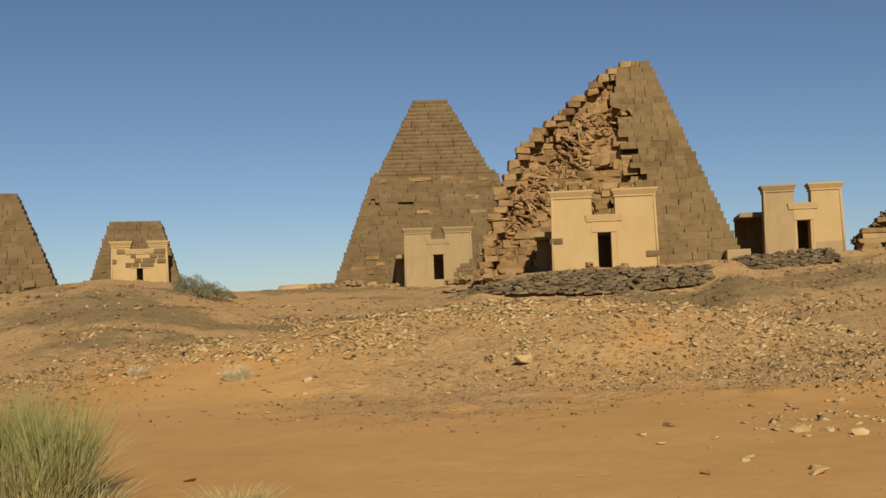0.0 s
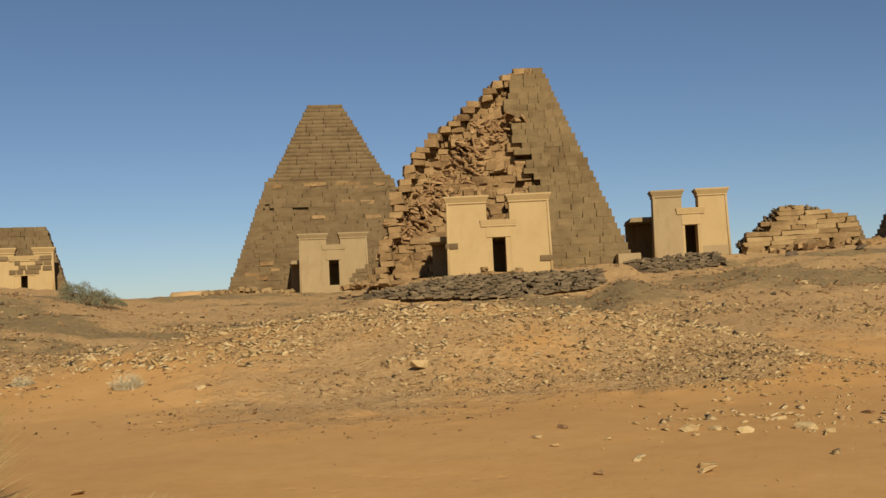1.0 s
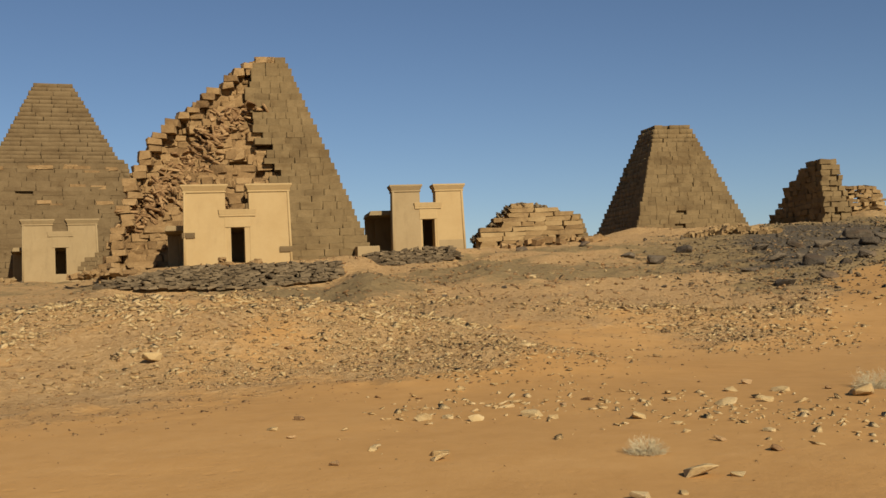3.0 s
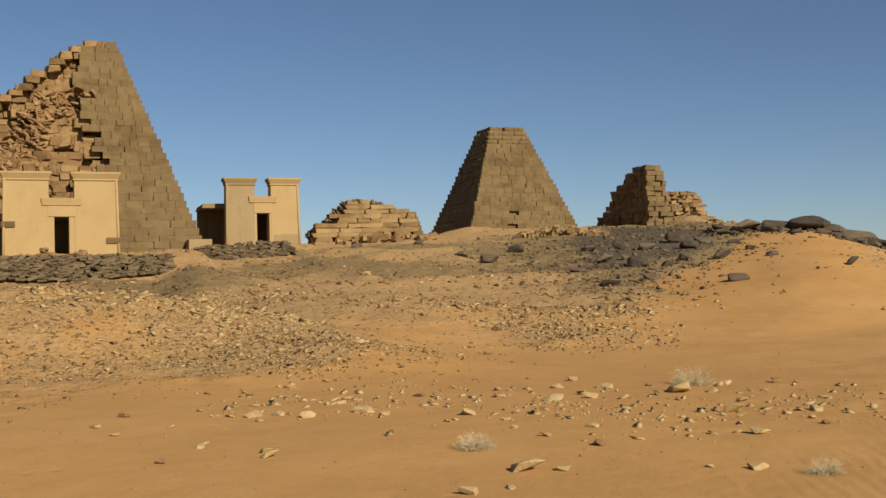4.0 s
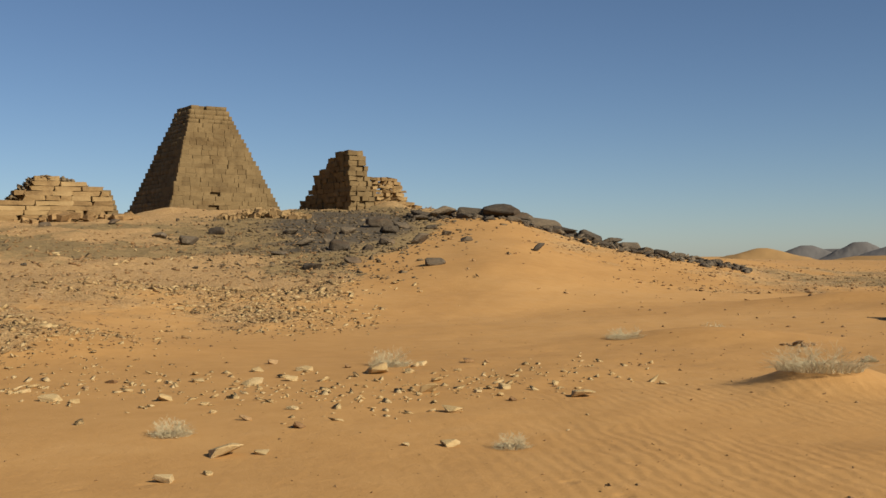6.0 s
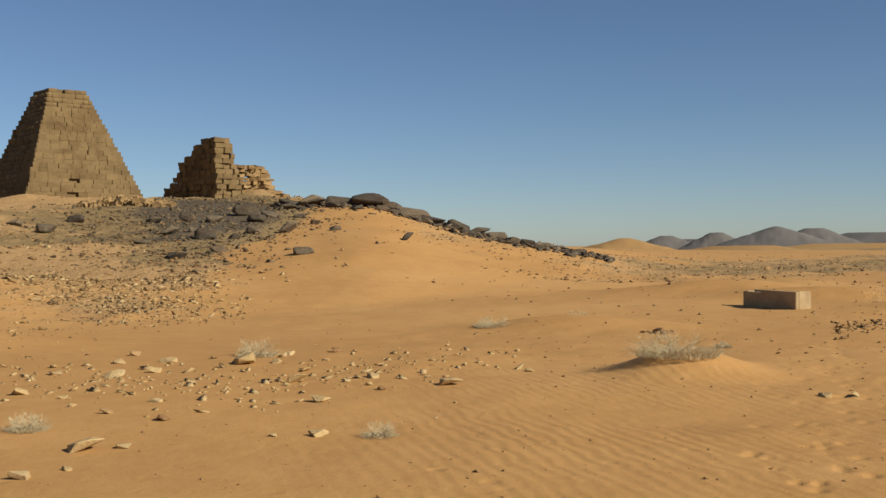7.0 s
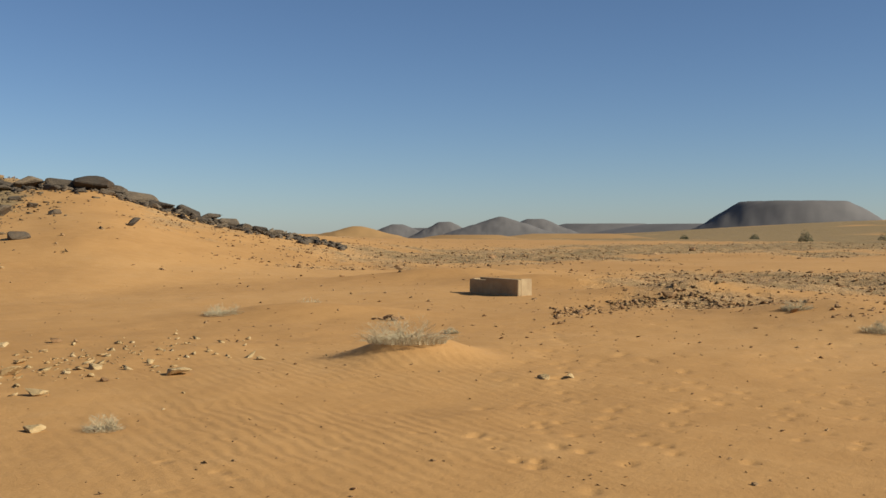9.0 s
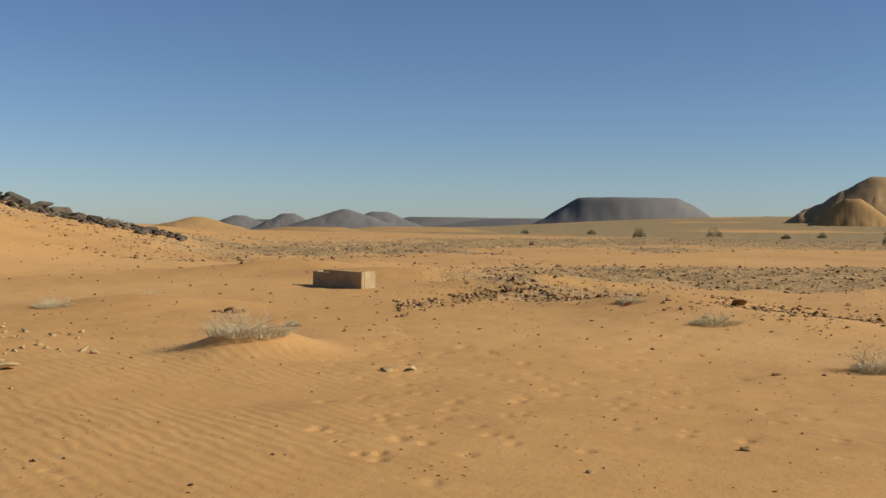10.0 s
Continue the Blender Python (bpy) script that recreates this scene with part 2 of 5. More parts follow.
def broad_height(x, y):
    az, r = polar(x, y)
    foot, top, high = (np.interp(az, SLOPE_TABLE[:, 0], SLOPE_TABLE[:, k]) for k in (1, 2, 3))
    s = np.clip((r - foot) / (top - foot), 0, None)
    rise = np.where(s < 1, 0.62 * s + 0.38 * s * s * (3 - 2 * s) - 0.10 * np.sin(np.pi * np.clip(s, 0, 1)), 1.0)
    rise = rise * smooth(-0.02, 0.12, s)
    z = high * rise * (1 - smooth(140, 420, r))
    # the ground is cut down before the two stone banks
    z = z - 0.95 * smooth(-1.0, -5, az) * smooth(-15.5, -12.5, az) * (1 - smooth(53.6, 55.4, r)) * smooth(26, 50, r)
    z = z - 0.50 * smooth(-14.5, -16, az) * smooth(-21.5, -19.5, az) * (1 - smooth(61.0, 62.4, r)) * smooth(40, 58, r)
    return z + mound_lift(x, y)


def cover(x, y):
    """How stony and how dark and gritty the ground is, 0 to 1."""
    az, r = polar(x, y)
    foot, top, high = (np.interp(az, SLOPE_TABLE[:, 0], SLOPE_TABLE[:, k]) for k in (1, 2, 3))
    n, wide = fbm(x, y, 9, 5), fbm(x, y, 16, 9)
    bent = az + 11 * wide + 5 * n
    hillside = smooth(-0.5, 12.0, r - foot + 8 * n) * smooth(-60, -50, bent)
    # sand drift that climbs the end of the ridge, and the sandy hollows before the mounds
    drift = smooth(-36, -41, bent) * (1 - smooth(60, 70, r - (az + 46) * 0.5)) * smooth(-62, -54, bent)
    drift = drift * (1 - 0.75 * smooth(48, 56, r + 6 * n) * smooth(-46, -50, az))
    hollow = np.exp(-(((az + 28.5) / 5) ** 2 + ((r - 22.5) / 3.0) ** 2)) + np.exp(-(((az - 13) / 6) ** 2 + ((r - 20.5) / 4.0) ** 2))
    stony = hillside * (1 - 0.95 * drift) * (1 - 0.9 * np.clip(hollow, 0, 1))
    near_band = smooth(25, 30, r + 5 * n) * (1 - smooth(44, 50, r + 5 * n)) * smooth(-70, -78, bent)
    inner, outer = np.interp(az, (-88, -75, -66, -58), (88, 74, 56, 44)), np.interp(az, (-88, -75, -66, -58), (210, 140, 95, 72))
    far_band = smooth(0.92, 1.12, r / inner + 0.35 * n) * (1 - smooth(0.85, 1.15, r / outer + 0.3 * n))
    plain = 0.8 * near_band + 0.95 * far_band + 0.75 * smooth(110, 150, r) * np.clip(0.6 + 1.4 * fbm(x, y, 45, 21), 0, 1)
    plain = plain + 0.8 * smooth(170, 240, r) * smooth(-66, -74, az) * smooth(-0.5, 0.2, fbm(x, y, 60, 77))
    plain = np.clip(plain * smooth(-55, -62, bent), 0, 1)
    spit = np.exp(-(((az + 78.5) / 7) ** 2 + ((r - 24.5 + 2 * n) / 2.2) ** 2)) * 0.8
    apron = 0.8 * np.exp(-(((az + 18) / 6.5) ** 2 + ((r - 22 + 3 * n) / 3.6) ** 2)) + 0.8 * np.exp(-(((az + 33) / 4.2) ** 2 + ((r - 27.5 + 2 * n) / 2.6) ** 2))
    stony = np.clip(stony + plain + spit + apron, 0, 1)
    dark = smooth(36, 48, r + 10 * n) * smooth(-46, -38, bent) * (0.34 + 0.9 * fbm(x, y, 11, 33)) * (r < 110)
    dark = dark + 0.75 * np.exp(-(((az - 18) / 5.5) ** 2 + ((r - 42) / 16) ** 2)) + 0.75 * np.exp(-(((az + 38) / 4.0) ** 2 + ((r - 62) / 10) ** 2))
    dark = dark + 0.45 * np.exp(-(((az + 22) / 8) ** 2 + ((r - 52) / 7) ** 2))
    dark = dark + 0.85 * np.exp(-(((az + 2.5) / 3.4) ** 2 + ((r - 37) / 2.6) ** 2)) + 0.95 * np.exp(-(((az + 13) / 4.4) ** 2 + ((r - 42) / 7) ** 2))
    dark = dark + 0.85 * hillside * smooth(0.08, 0.30, fbm(x * 0.5, y * 1.5, 8, 47)) * smooth(28, 34, r) * (1 - smooth(60, 68, r)) * (1 - drift)
    dark = dark + plain * (0.60 + 0.35 * smooth(130, 200, r))
    iron = 1.15 * np.exp(-(((az + 38.6) / 3.7) ** 2 + ((r - 62) / 12) ** 2)) + 0.2 * np.exp(-(((az + 30.5) / 3.0) ** 2 + ((r - 58) / 4) ** 2))
    return stony, np.clip(dark, 0, 1) + np.clip(1.25 * iron, 0, 1.15)


# a trodden trail: where it begins and how it goes, in metres
TRAIL = [(6.5, 2.6, 26.0, 9.6, 120, 0.25), (7.5, 2.2, 22.0, 6.6, 70, 0.5), (8.5, 0.9, 24.0, 3.0, 60, 0.7), (8.5, 1.8, 14.0, 3.2, 30, 1.1)]


def ripples(x, y):
    """Where the wind has rippled the open sand, 0 to 1."""
    az, r = polar(x, y)
    return np.clip(np.exp(-(((az + 58) / 11) ** 2 + ((r - 9.5) / 4.5) ** 2)) + 0.10 * smooth(-30, -50, az) * (r < 60) + 0.05, 0, 1)


def footprints(x, y):
    total = 0.0
    rng = random.Random(5)
    for x0, y0, x1, y1, count, spread in TRAIL:
        for k in range(count):
            s = (k + rng.random()) / count
            px_, py_ = x0 + (x1 - x0) * s + rng.gauss(0, spread), y0 + (y1 - y0) * s + rng.gauss(0, spread)
            near = (np.abs(x - px_) < 0.6) & (np.abs(y - py_) < 0.6)
            size, deep = rng.uniform(0.7, 1.15), rng.uniform(0.016, 0.034)
            d2 = ((x - px_) / (0.060 * size)) ** 2 + ((y - py_) / (0.045 * size)) ** 2
            total = total + np.where(near, -deep * np.exp(-d2), 0.0)
    return total


def height(x, y):
    x, y = np.asarray(x, float), np.asarray(y, float)
    az, r = polar(x, y)
    stony, dark = cover(x, y)
    fade = smooth(3, 12, r)
    z = broad_height(x, y) + fade * (0.10 * fbm(x, y, 7, 2) + (0.03 + 0.22 * stony + 0.02 * smooth(-38, -50, az)) * fbm(x, y, 2.4, 3) + 0.02 * smooth(-30, -45, az) * (1 - smooth(40, 60, r)) * fbm(x, y, 0.8, 14, 3) + 0.13 * stony * fbm(x, y, 0.9, 15, 3))
    return z + 1.2 * fbm(x, y, 160, 8, 2) * smooth(110, 260, r) - 0.6 * smooth(110, 300, r) - 7.0 * smooth(250, 1100, r) + 16.5 * smooth(-62, -90, az) * smooth(-170, -110, az) * smooth(230, 900, r)


def spot(az, r):
    """The place on the ground at that bearing and distance."""
    a = radians(az)
    x, y = -math.sin(a) * r, math.cos(a) * r
    return Vector((x, y, float(height(np.array([x]), np.array([y]))[0])))

# ---------------- building helpers ----------------
def mesh_object(name, verts, faces, mat, parent=None, label=""):
    me = bpy.data.meshes.new(name)
    me.from_pydata(verts, [], faces)
    me.materials.append(mat)
    me.update()
    ob = new(name, me)
    if parent:
        ob.parent = parent
    if label:
        tagged(ob, label)
    return ob


def part(name, bm, mat, parent=None, label="", smooth_faces=False):
    me = bpy.data.meshes.new(name)
    bm.to_mesh(me)
    bm.free()
    me.materials.append(mat)
    if smooth_faces:
        me.polygons.foreach_set("use_smooth", [True] * len(me.polygons))
    ob = new(name, me)
    if parent:
        ob.parent = parent
    if label:
        tagged(ob, label)
    return ob


def box_bm(x0, x1, y0, y1, z0, z1, lean=(0, 0, 0, 0), bevel=0.03, rough=0.0, seed=0):
    """A box whose top is drawn in by lean (x0 side, x1 side, y0 side, y1 side), with worn edges."""
    bm = bmesh.new()
    a, b, c, d = lean
    low = [bm.verts.new(v) for v in ((x0, y0, z0), (x1, y0, z0), (x1, y1, z0), (x0, y1, z0))]
    up = [bm.verts.new(v) for v in ((x0 + a, y0 + c, z1), (x1 - b, y0 + c, z1), (x1 - b, y1 - d, z1), (x0 + a, y1 - d, z1))]
    bm.faces.new(low[::-1])
    bm.faces.new(up)
    for i in range(4):
        bm.faces.new((low[i], low[(i + 1) % 4], up[(i + 1) % 4], up[i]))
    if bevel:
        bmesh.ops.bevel(bm, geom=bm.edges[:], offset=bevel, segments=2, affect="EDGES", profile=0.6)
    if rough:
        rng = random.Random(seed)
        for v in bm.verts:
            v.co += Vector((rng.uniform(-1, 1), rng.uniform(-1, 1), rng.uniform(-1, 1))) * rough
    return bm


# unit blocks with chipped corners, shared by all courses
def unit_block(seed, chip=0.07, wear=0.05):
    rng = random.Random(seed)
    bm = bmesh.new()
    bmesh.ops.create_cube(bm, size=1.0)
    for v in bm.verts:
        v.co += Vector((rng.uniform(-1, 1), rng.uniform(-1, 1), rng.uniform(-1, 1))) * wear * 0.5
    bmesh.ops.bevel(bm, geom=bm.edges[:], offset=chip, segments=1, affect="EDGES")
    for v in bm.verts:
        v.co += Vector((rng.uniform(-1, 1), rng.uniform(-1, 1), rng.uniform(-1, 1))) * wear * 0.4
    bmesh.ops.triangulate(bm, faces=bm.faces[:])
    return bm


def shard_bm(seed, count=9, flat=0.6, chip=0.0):
    """A sharp-edged broken stone: the hull of a few points thrown into a box, its edges chipped."""
    rng = random.Random(seed)
    bm = bmesh.new()
    for _ in range(count):
        p = Vector((rng.uniform(-1, 1), rng.uniform(-1, 1), rng.uniform(-1, 1)))
        p *= rng.uniform(0.8, 1.0) / max(p.length, 0.75)
        bm.verts.new((p.x, p.y, p.z * flat))
    bmesh.ops.convex_hull(bm, input=bm.verts[:])
    bmesh.ops.delete(bm, geom=[v for v in bm.verts if not v.link_faces], context="VERTS")
    if chip:
        bmesh.ops.dissolve_limit(bm, angle_limit=radians(9), verts=bm.verts[:], edges=bm.edges[:])
        bmesh.ops.bevel(bm, geom=bm.edges[:], offset=chip, segments=1, affect="EDGES")
        for v in bm.verts:
            v.co += v.co.normalized() * 0.07 * noise.noise(v.co * 2.3 + Vector((seed * 1.7, 0, 0)))
    bm.verts.index_update()
    return bm


def arrays(bm):
    bm.verts.ensure_lookup_table()
    bmesh.ops.triangulate(bm, faces=bm.faces[:])
    v = np.array([v.co[:] for v in bm.verts])
    f = np.array([[w.index for w in face.verts] for face in bm.faces])
    bm.free()
    return v, f


UNIT = [arrays(unit_block(k)) for k in range(6)]
UNIT_RAW = [arrays(unit_block(20 + k, 0.035, 0.17)) for k in range(6)]
UNIT_FINE = [arrays(unit_block(60 + k, 0.036, 0.04)) for k in range(6)]
PEBBLE = [arrays(shard_bm(40 + k, 8, 0.62)) for k in range(8)]


def joined(name, shapes, places, mat, parent=None, label="", kind="stuff"):
    """Many small pieces in one mesh. places: rows of (shape index, 4x4 matrix)."""
    vs, fs, at = [], [], 0
    for k, m in places:
        v, f = shapes[k]
        m = np.array(m)
        vs.append(v @ m[:3, :3].T + m[:3, 3])
        fs.append(f + at)
        at += len(v)
    if not vs:
        return None
    v, f = np.concatenate(vs), np.concatenate(fs)
    me = bpy.data.meshes.new(name)
    me.vertices.add(len(v))
    me.vertices.foreach_set("co", v.ravel())
    me.loops.add(f.size)
    me.loops.foreach_set("vertex_index", f.ravel().astype(np.int32))
    me.polygons.add(len(f))
    me.polygons.foreach_set("loop_start", np.arange(0, f.size, 3, dtype=np.int32))
    me.materials.append(mat)
    me.update()
    me.validate()
    ob = new(name, me)
    ob.parent = parent
    if label:
        tagged(ob, label)
    return tagged(ob, kind=kind)


MESHES = {}


def shared_mesh(key, shape, mat):
    if (key, mat.name) not in MESHES:
        me = bpy.data.meshes.new(key)
        me.from_pydata(shape[0].tolist(), [], shape[1].tolist())
        me.materials.append(mat)
        me.update()
        MESHES[key, mat.name] = me
    return MESHES[key, mat.name]


def pieces(name, rest_name, blocks, tone, parent, shapes=UNIT, most=290, key=lambda m: m.translation.y):
    """Blocks as objects of their own, the first `most` by key; the others joined."""
    blocks = sorted(blocks, key=lambda b: key(b[1]))
    tag = {id(UNIT_RAW): "raw", id(UNIT_FINE): "fine"}.get(id(shapes), "cut")
    for k, m in blocks[:most]:
        ob = new(name, shared_mesh(f"{tag}_block_{k}", shapes[k], BLOCK[tone, False]))
        ob.parent = parent
        ob.matrix_basis = m
    joined(rest_name, shapes, blocks[most:], BLOCK[tone, True], parent)


def empty(name, m, label, category, group=""):
    ob = new(name)
    ob.matrix_world = m
    ob.empty_display_size = 0.5
    return tagged(ob, label, category, group)


def scaled(x, y, z, sx, sy, sz, rx=0, ry=0, rz=0):
    return pose(x, y, z, rx, ry, rz) @ Matrix.Diagonal((sx, sy, sz, 1))


# ---------------- ground ----------------
def build_ground():
    azs = np.concatenate([np.arange(-180, -104, 4.0), np.arange(-104, 34, 0.22), np.arange(34, 180, 4.0)])
    rs = [0.0, 1.5, 3.0]
    r = 4.2
    while r < 4300:
        rs.append(r)
        r *= 1.006 if 7 < r < 20 else 1.0125 if r < 120 else 1.05
    rs = np.array(rs)
    A, Rr = np.meshgrid(np.radians(azs), rs)
    x, y = -np.sin(A) * Rr, np.cos(A) * Rr
    z = height(x, y) + footprints(x, y)
    stony, dark = cover(x, y)
    nr, na = A.shape
    idx = np.arange(nr * na).reshape(nr, na)
    a, b = idx[:-1], idx[1:]
    f = np.stack([a, b, np.roll(b, -1, 1), np.roll(a, -1, 1)], -1).reshape(-1, 4)
    f = f[:, ::-1]
    me = bpy.data.meshes.new("ground")
    me.vertices.add(nr * na)
    me.vertices.foreach_set("co", np.stack([x, y, z], -1).ravel())
    me.loops.add(f.size)
    me.loops.foreach_set("vertex_index", f.ravel().astype(np.int32))
    me.polygons.add(len(f))
    me.polygons.foreach_set("loop_start", np.arange(0, f.size, 4, dtype=np.int32))
    me.polygons.foreach_set("use_smooth", np.ones(len(f), bool))
    for name, val in (("stony", stony), ("gritty", dark), ("rippled", ripples(x, y))):
        me.attributes.new(name, "FLOAT", "POINT").data.foreach_set("value", val.ravel().astype(np.float32))
    me.materials.append(GROUND)
    me.update()
    me.validate()
    ob = new("ground", me)
    return tagged(ob, "orange desert sand with stony brown gravel slopes", "ground", kind="structure")


build_ground()


# ---------------- pyramids ----------------
def pyramid(label, x, y, z, rz, base, profile, course, tone, length=0.9, rough=0.02, seed=1, left=None, recess=None,
            most=290, top_gaps=0.0, skip=None, group="stepped pyramids", shapes=None, low_long=1.0):
    """A stepped pyramid of block courses. The front stands on the local line y = 0 and looks to -y.
    profile: rows of (height, half-width). left: the farthest course end to the left at a height. recess: how far the front is broken in at (x, height)."""
    rng = random.Random(seed)
    top = empty("pyramid", pose(x, y, z, 0, 0, rz), label, "pyramid", group)
    hs, ws = zip(*profile)
    H, half = hs[-1], ws[0]
    n = round(H / course)
    steps = [course * (1 + 0.22 * math.sin(k * 2.4 + seed) * math.sin(k * 0.9)) for k in range(n)]
    levels = [sum(steps[:k]) * H / sum(steps) for k in range(n + 1)]
    usual = course
    blocks, broken, core_v, core_f = [], [], [], []
    for i in range(-3, n):
        z0 = levels[i] if i >= 0 else i * usual
        course = levels[i + 1] - levels[i] if i >= 0 else usual
        w = float(np.interp(max(z0, 0), hs, ws))
        back = half - w
        xl = -w if left is None else max(-w, left(z0 / H))
        deep = 0.62
        band = rng.gauss(0, rough * 1.3)
        # core
        cut = 0.0
        if recess:
            cut = max(max(recess(u, z0 / H) for u in np.linspace(xl, w, 9)), 0)
        cx0, cx1, cy0, cy1 = xl + 0.35 + (0.3 if cut else 0), w - 0.35, back + 0.35 + cut * 0.75, 2 * half - back - 0.35
        if cx1 - cx0 > 0.1:
            s = len(core_v)
            for zz in (z0, z0 + course):
                core_v += [(cx0, cy0, zz), (cx1, cy0, zz), (cx1, cy1, zz), (cx0, cy1, zz)]
            core_f += [(s + 4, s + 5, s + 6, s + 7)] + [(s + a, s + (a + 1) % 4, s + 4 + (a + 1) % 4, s + 4 + a) for a in range(4)]
        # the four sides, each a row of blocks
        for side in range(4):
            low = xl if side in (0, 2) else -w
            u = low + rng.uniform(-0.3, 0.0)
            end = w
            if side == 3 and left is not None:
                continue
            while u < end - 0.05:
                ln = length * rng.uniform(0.6, 1.4) * (low_long if z0 < 0.32 * H else 1.0)
                a, b = max(u, low), min(u + ln, end)
                if end - b < 0.3 * length:
                    b = end
                u = b if b == end else u + ln
                mid, wide = (a + b) / 2, b - a
                if wide < 0.08:
                    continue
                k = rng.randrange(6)
                jit = rng.gauss(0, rough) + band
                luck = rng.random()
                if luck < 0.05:
                    jit -= rng.uniform(0.03, 0.09)
                elif luck > 0.985 and side == 0 and i > 0:
                    jit += 0.09
                hh = course * (1.0 + rng.uniform(-0.02, 0.01))
                if i == n - 1 and rng.random() < top_gaps:
                    continue
                if side == 0:
                    if skip and skip(mid, z0 / H):
                        continue
                    rc = recess(mid, z0 / H) if recess else 0.0
                    if rc > 0:
                        if rng.random() < 0.13:
                            continue
                        m = scaled(mid, back + rc + deep / 2 + rng.uniform(-0.24, 0.24), z0 + course / 2, wide * rng.uniform(0.85, 1.0), deep * rng.uniform(0.9, 1.5),
                                   hh * rng.uniform(0.85, 1.05), rng.gauss(0, 4), rng.gauss(0, 4), rng.gauss(0, 11))
                        broken.append((k, m))
                        continue
                    m = scaled(mid, back + jit + deep / 2, z0 + course / 2, wide * 0.985, deep, hh, rng.gauss(0, 0.4), rng.gauss(0, 0.4), rng.gauss(0, 0.6))
                elif side == 1:
                    m = scaled(w - jit - deep / 2, half + mid, z0 + course / 2, deep, wide * 0.985, hh, 0, 0, rng.gauss(0, 0.5))
                elif side == 2:
                    m = scaled(mid, 2 * half - back + jit - deep / 2, z0 + course / 2, wide * 0.985, deep, hh)
                else:
                    m = scaled(-w + jit + deep / 2, half + mid, z0 + course / 2, deep, wide * 0.985, hh, 0, 0, rng.gauss(0, 0.5))
                blocks.append((k, m))
        if left is not None:      # the broken left end
            v = back
            while v < 2 * half - back - 0.3:
                ln = length * rng.uniform(0.6, 1.3)
                m = scaled(xl + 0.35 + rng.uniform(-0.15, 0.12), v + ln / 2, z0 + course / 2, 0.75, ln * 0.96, course * rng.uniform(0.9, 1.02), rng.gauss(0, 4), rng.gauss(0, 4), rng.gauss(0, 9))
                broken.append((rng.randrange(6), m))
                v += ln
    tagged(mesh_object("core", core_v, core_f, BLOCK["raw" if recess else tone, True], top), kind="stuff")
    front = lambda m: m.translation.y + (0 if m.translation.z > 0 else 50)
    pieces("block", "block_rest", blocks, tone, top, shapes or UNIT, most, front)
    if broken:
        pieces("broken_block", "broken_block_rest", broken, "raw", top, UNIT_RAW, 290, front)
    return top


def place(az, r):
    a = radians(az)
    return -math.sin(a) * r, math.cos(a) * r


def beyond(az, r, rz, right=0.0, back=0.0):
    """The point that lies right and back of a place, in a frame turned by rz."""
    x, y = place(az, r)
    c, s = math.cos(radians(rz)), math.sin(radians(rz))
    return x + c * right - s * back, y + s * right + c * back


# tall pyramid with a ledge halfway up
PX, PY = beyond(0.08, 80, 3, 0.12, 4.6)
tall = pyramid("tall grey-brown stepped sandstone pyramid with flat top and ledge", PX, PY, 3.60, 3, 16, [(0, 8.12), (8.6, 4.98), (8.75, 4.55), (15.4, 1.27)], 0.36, "grey", 1.5, 0.022, 3,
               shapes=UNIT_FINE, skip=lambda u, f: abs(f - 0.545) < 0.02 and math.sin(u * 4.1) > 0.72 or abs(f - 0.40) < 0.02 and math.sin(u * 2.3 + 1) > 0.93)

# paler stones laid bare along the ledge
light = []
rng = random.Random(33)
for u, z_ in ((-4.2, 8.2), (-1.6, 8.3), (-0.9, 8.3), (0.9, 8.35), (1.7, 8.3), (2.5, 7.9), (3.9, 8.2), (2.9, 6.7), (1.4, 6.8), (-1.1, 5.6), (-0.2, 5.3), (3.2, 5.5), (-5.2, 2.0), (-6.4, 1.2), (-4.6, 1.5), (-5.6, 0.9)):
    w_ = float(np.interp(z_, (0, 8.6), (8.12, 4.98)))
    light.append((rng.randrange(6), scaled(u, 8.12 - w_ + 0.17, z_, rng.uniform(0.7, 1.3), 0.62, 0.30, 0, 0, rng.gauss(0, 1.5))))
pieces("pale_block", "pale_block_rest", light, "raw", tall, UNIT_RAW)


# the collapsed pyramid
def broken_left(f):
    edge = -7.4 + 4.2 * f if f < 0.55 else -5.05 + (f - 0.55) / 0.45 * 6.9
    return edge + 0.55 * noise.noise(Vector((f * 23.0, 2.2, 0)))


def broken_front(u, f):
    line = float(np.interp(f, (0, 0.1, 0.25, 0.4, 0.55, 0.7, 0.87, 1), (-3.0, -1.5, 0.5, 2.5, 1.9, 1.2, 1.2, 2.4))) + 0.35 * noise.noise(Vector((u * 0.6, f * 17, 3)))
    if u > line:
        return 0.0
    d = min(0.80 + (line - u) * 0.35, 1.25)
    return max(0.12, d * (0.70 + 0.9 * noise.noise(Vector((u * 0.5, f * 5, 9)))))


QX, QY = beyond(-8.55, 58, -6, 0, 5.6)
fallen = pyramid("partly collapsed brown stepped pyramid with rubble spilling from its broken corner", QX, QY, 3.35, -6, 15.2, [(0, 8.05), (13.0, 3.42)], 0.40, "brown", 0.72, 0.02, 7,
                 left=broken_left, recess=broken_front, top_gaps=0.3, shapes=UNIT_FINE, low_long=1.7)
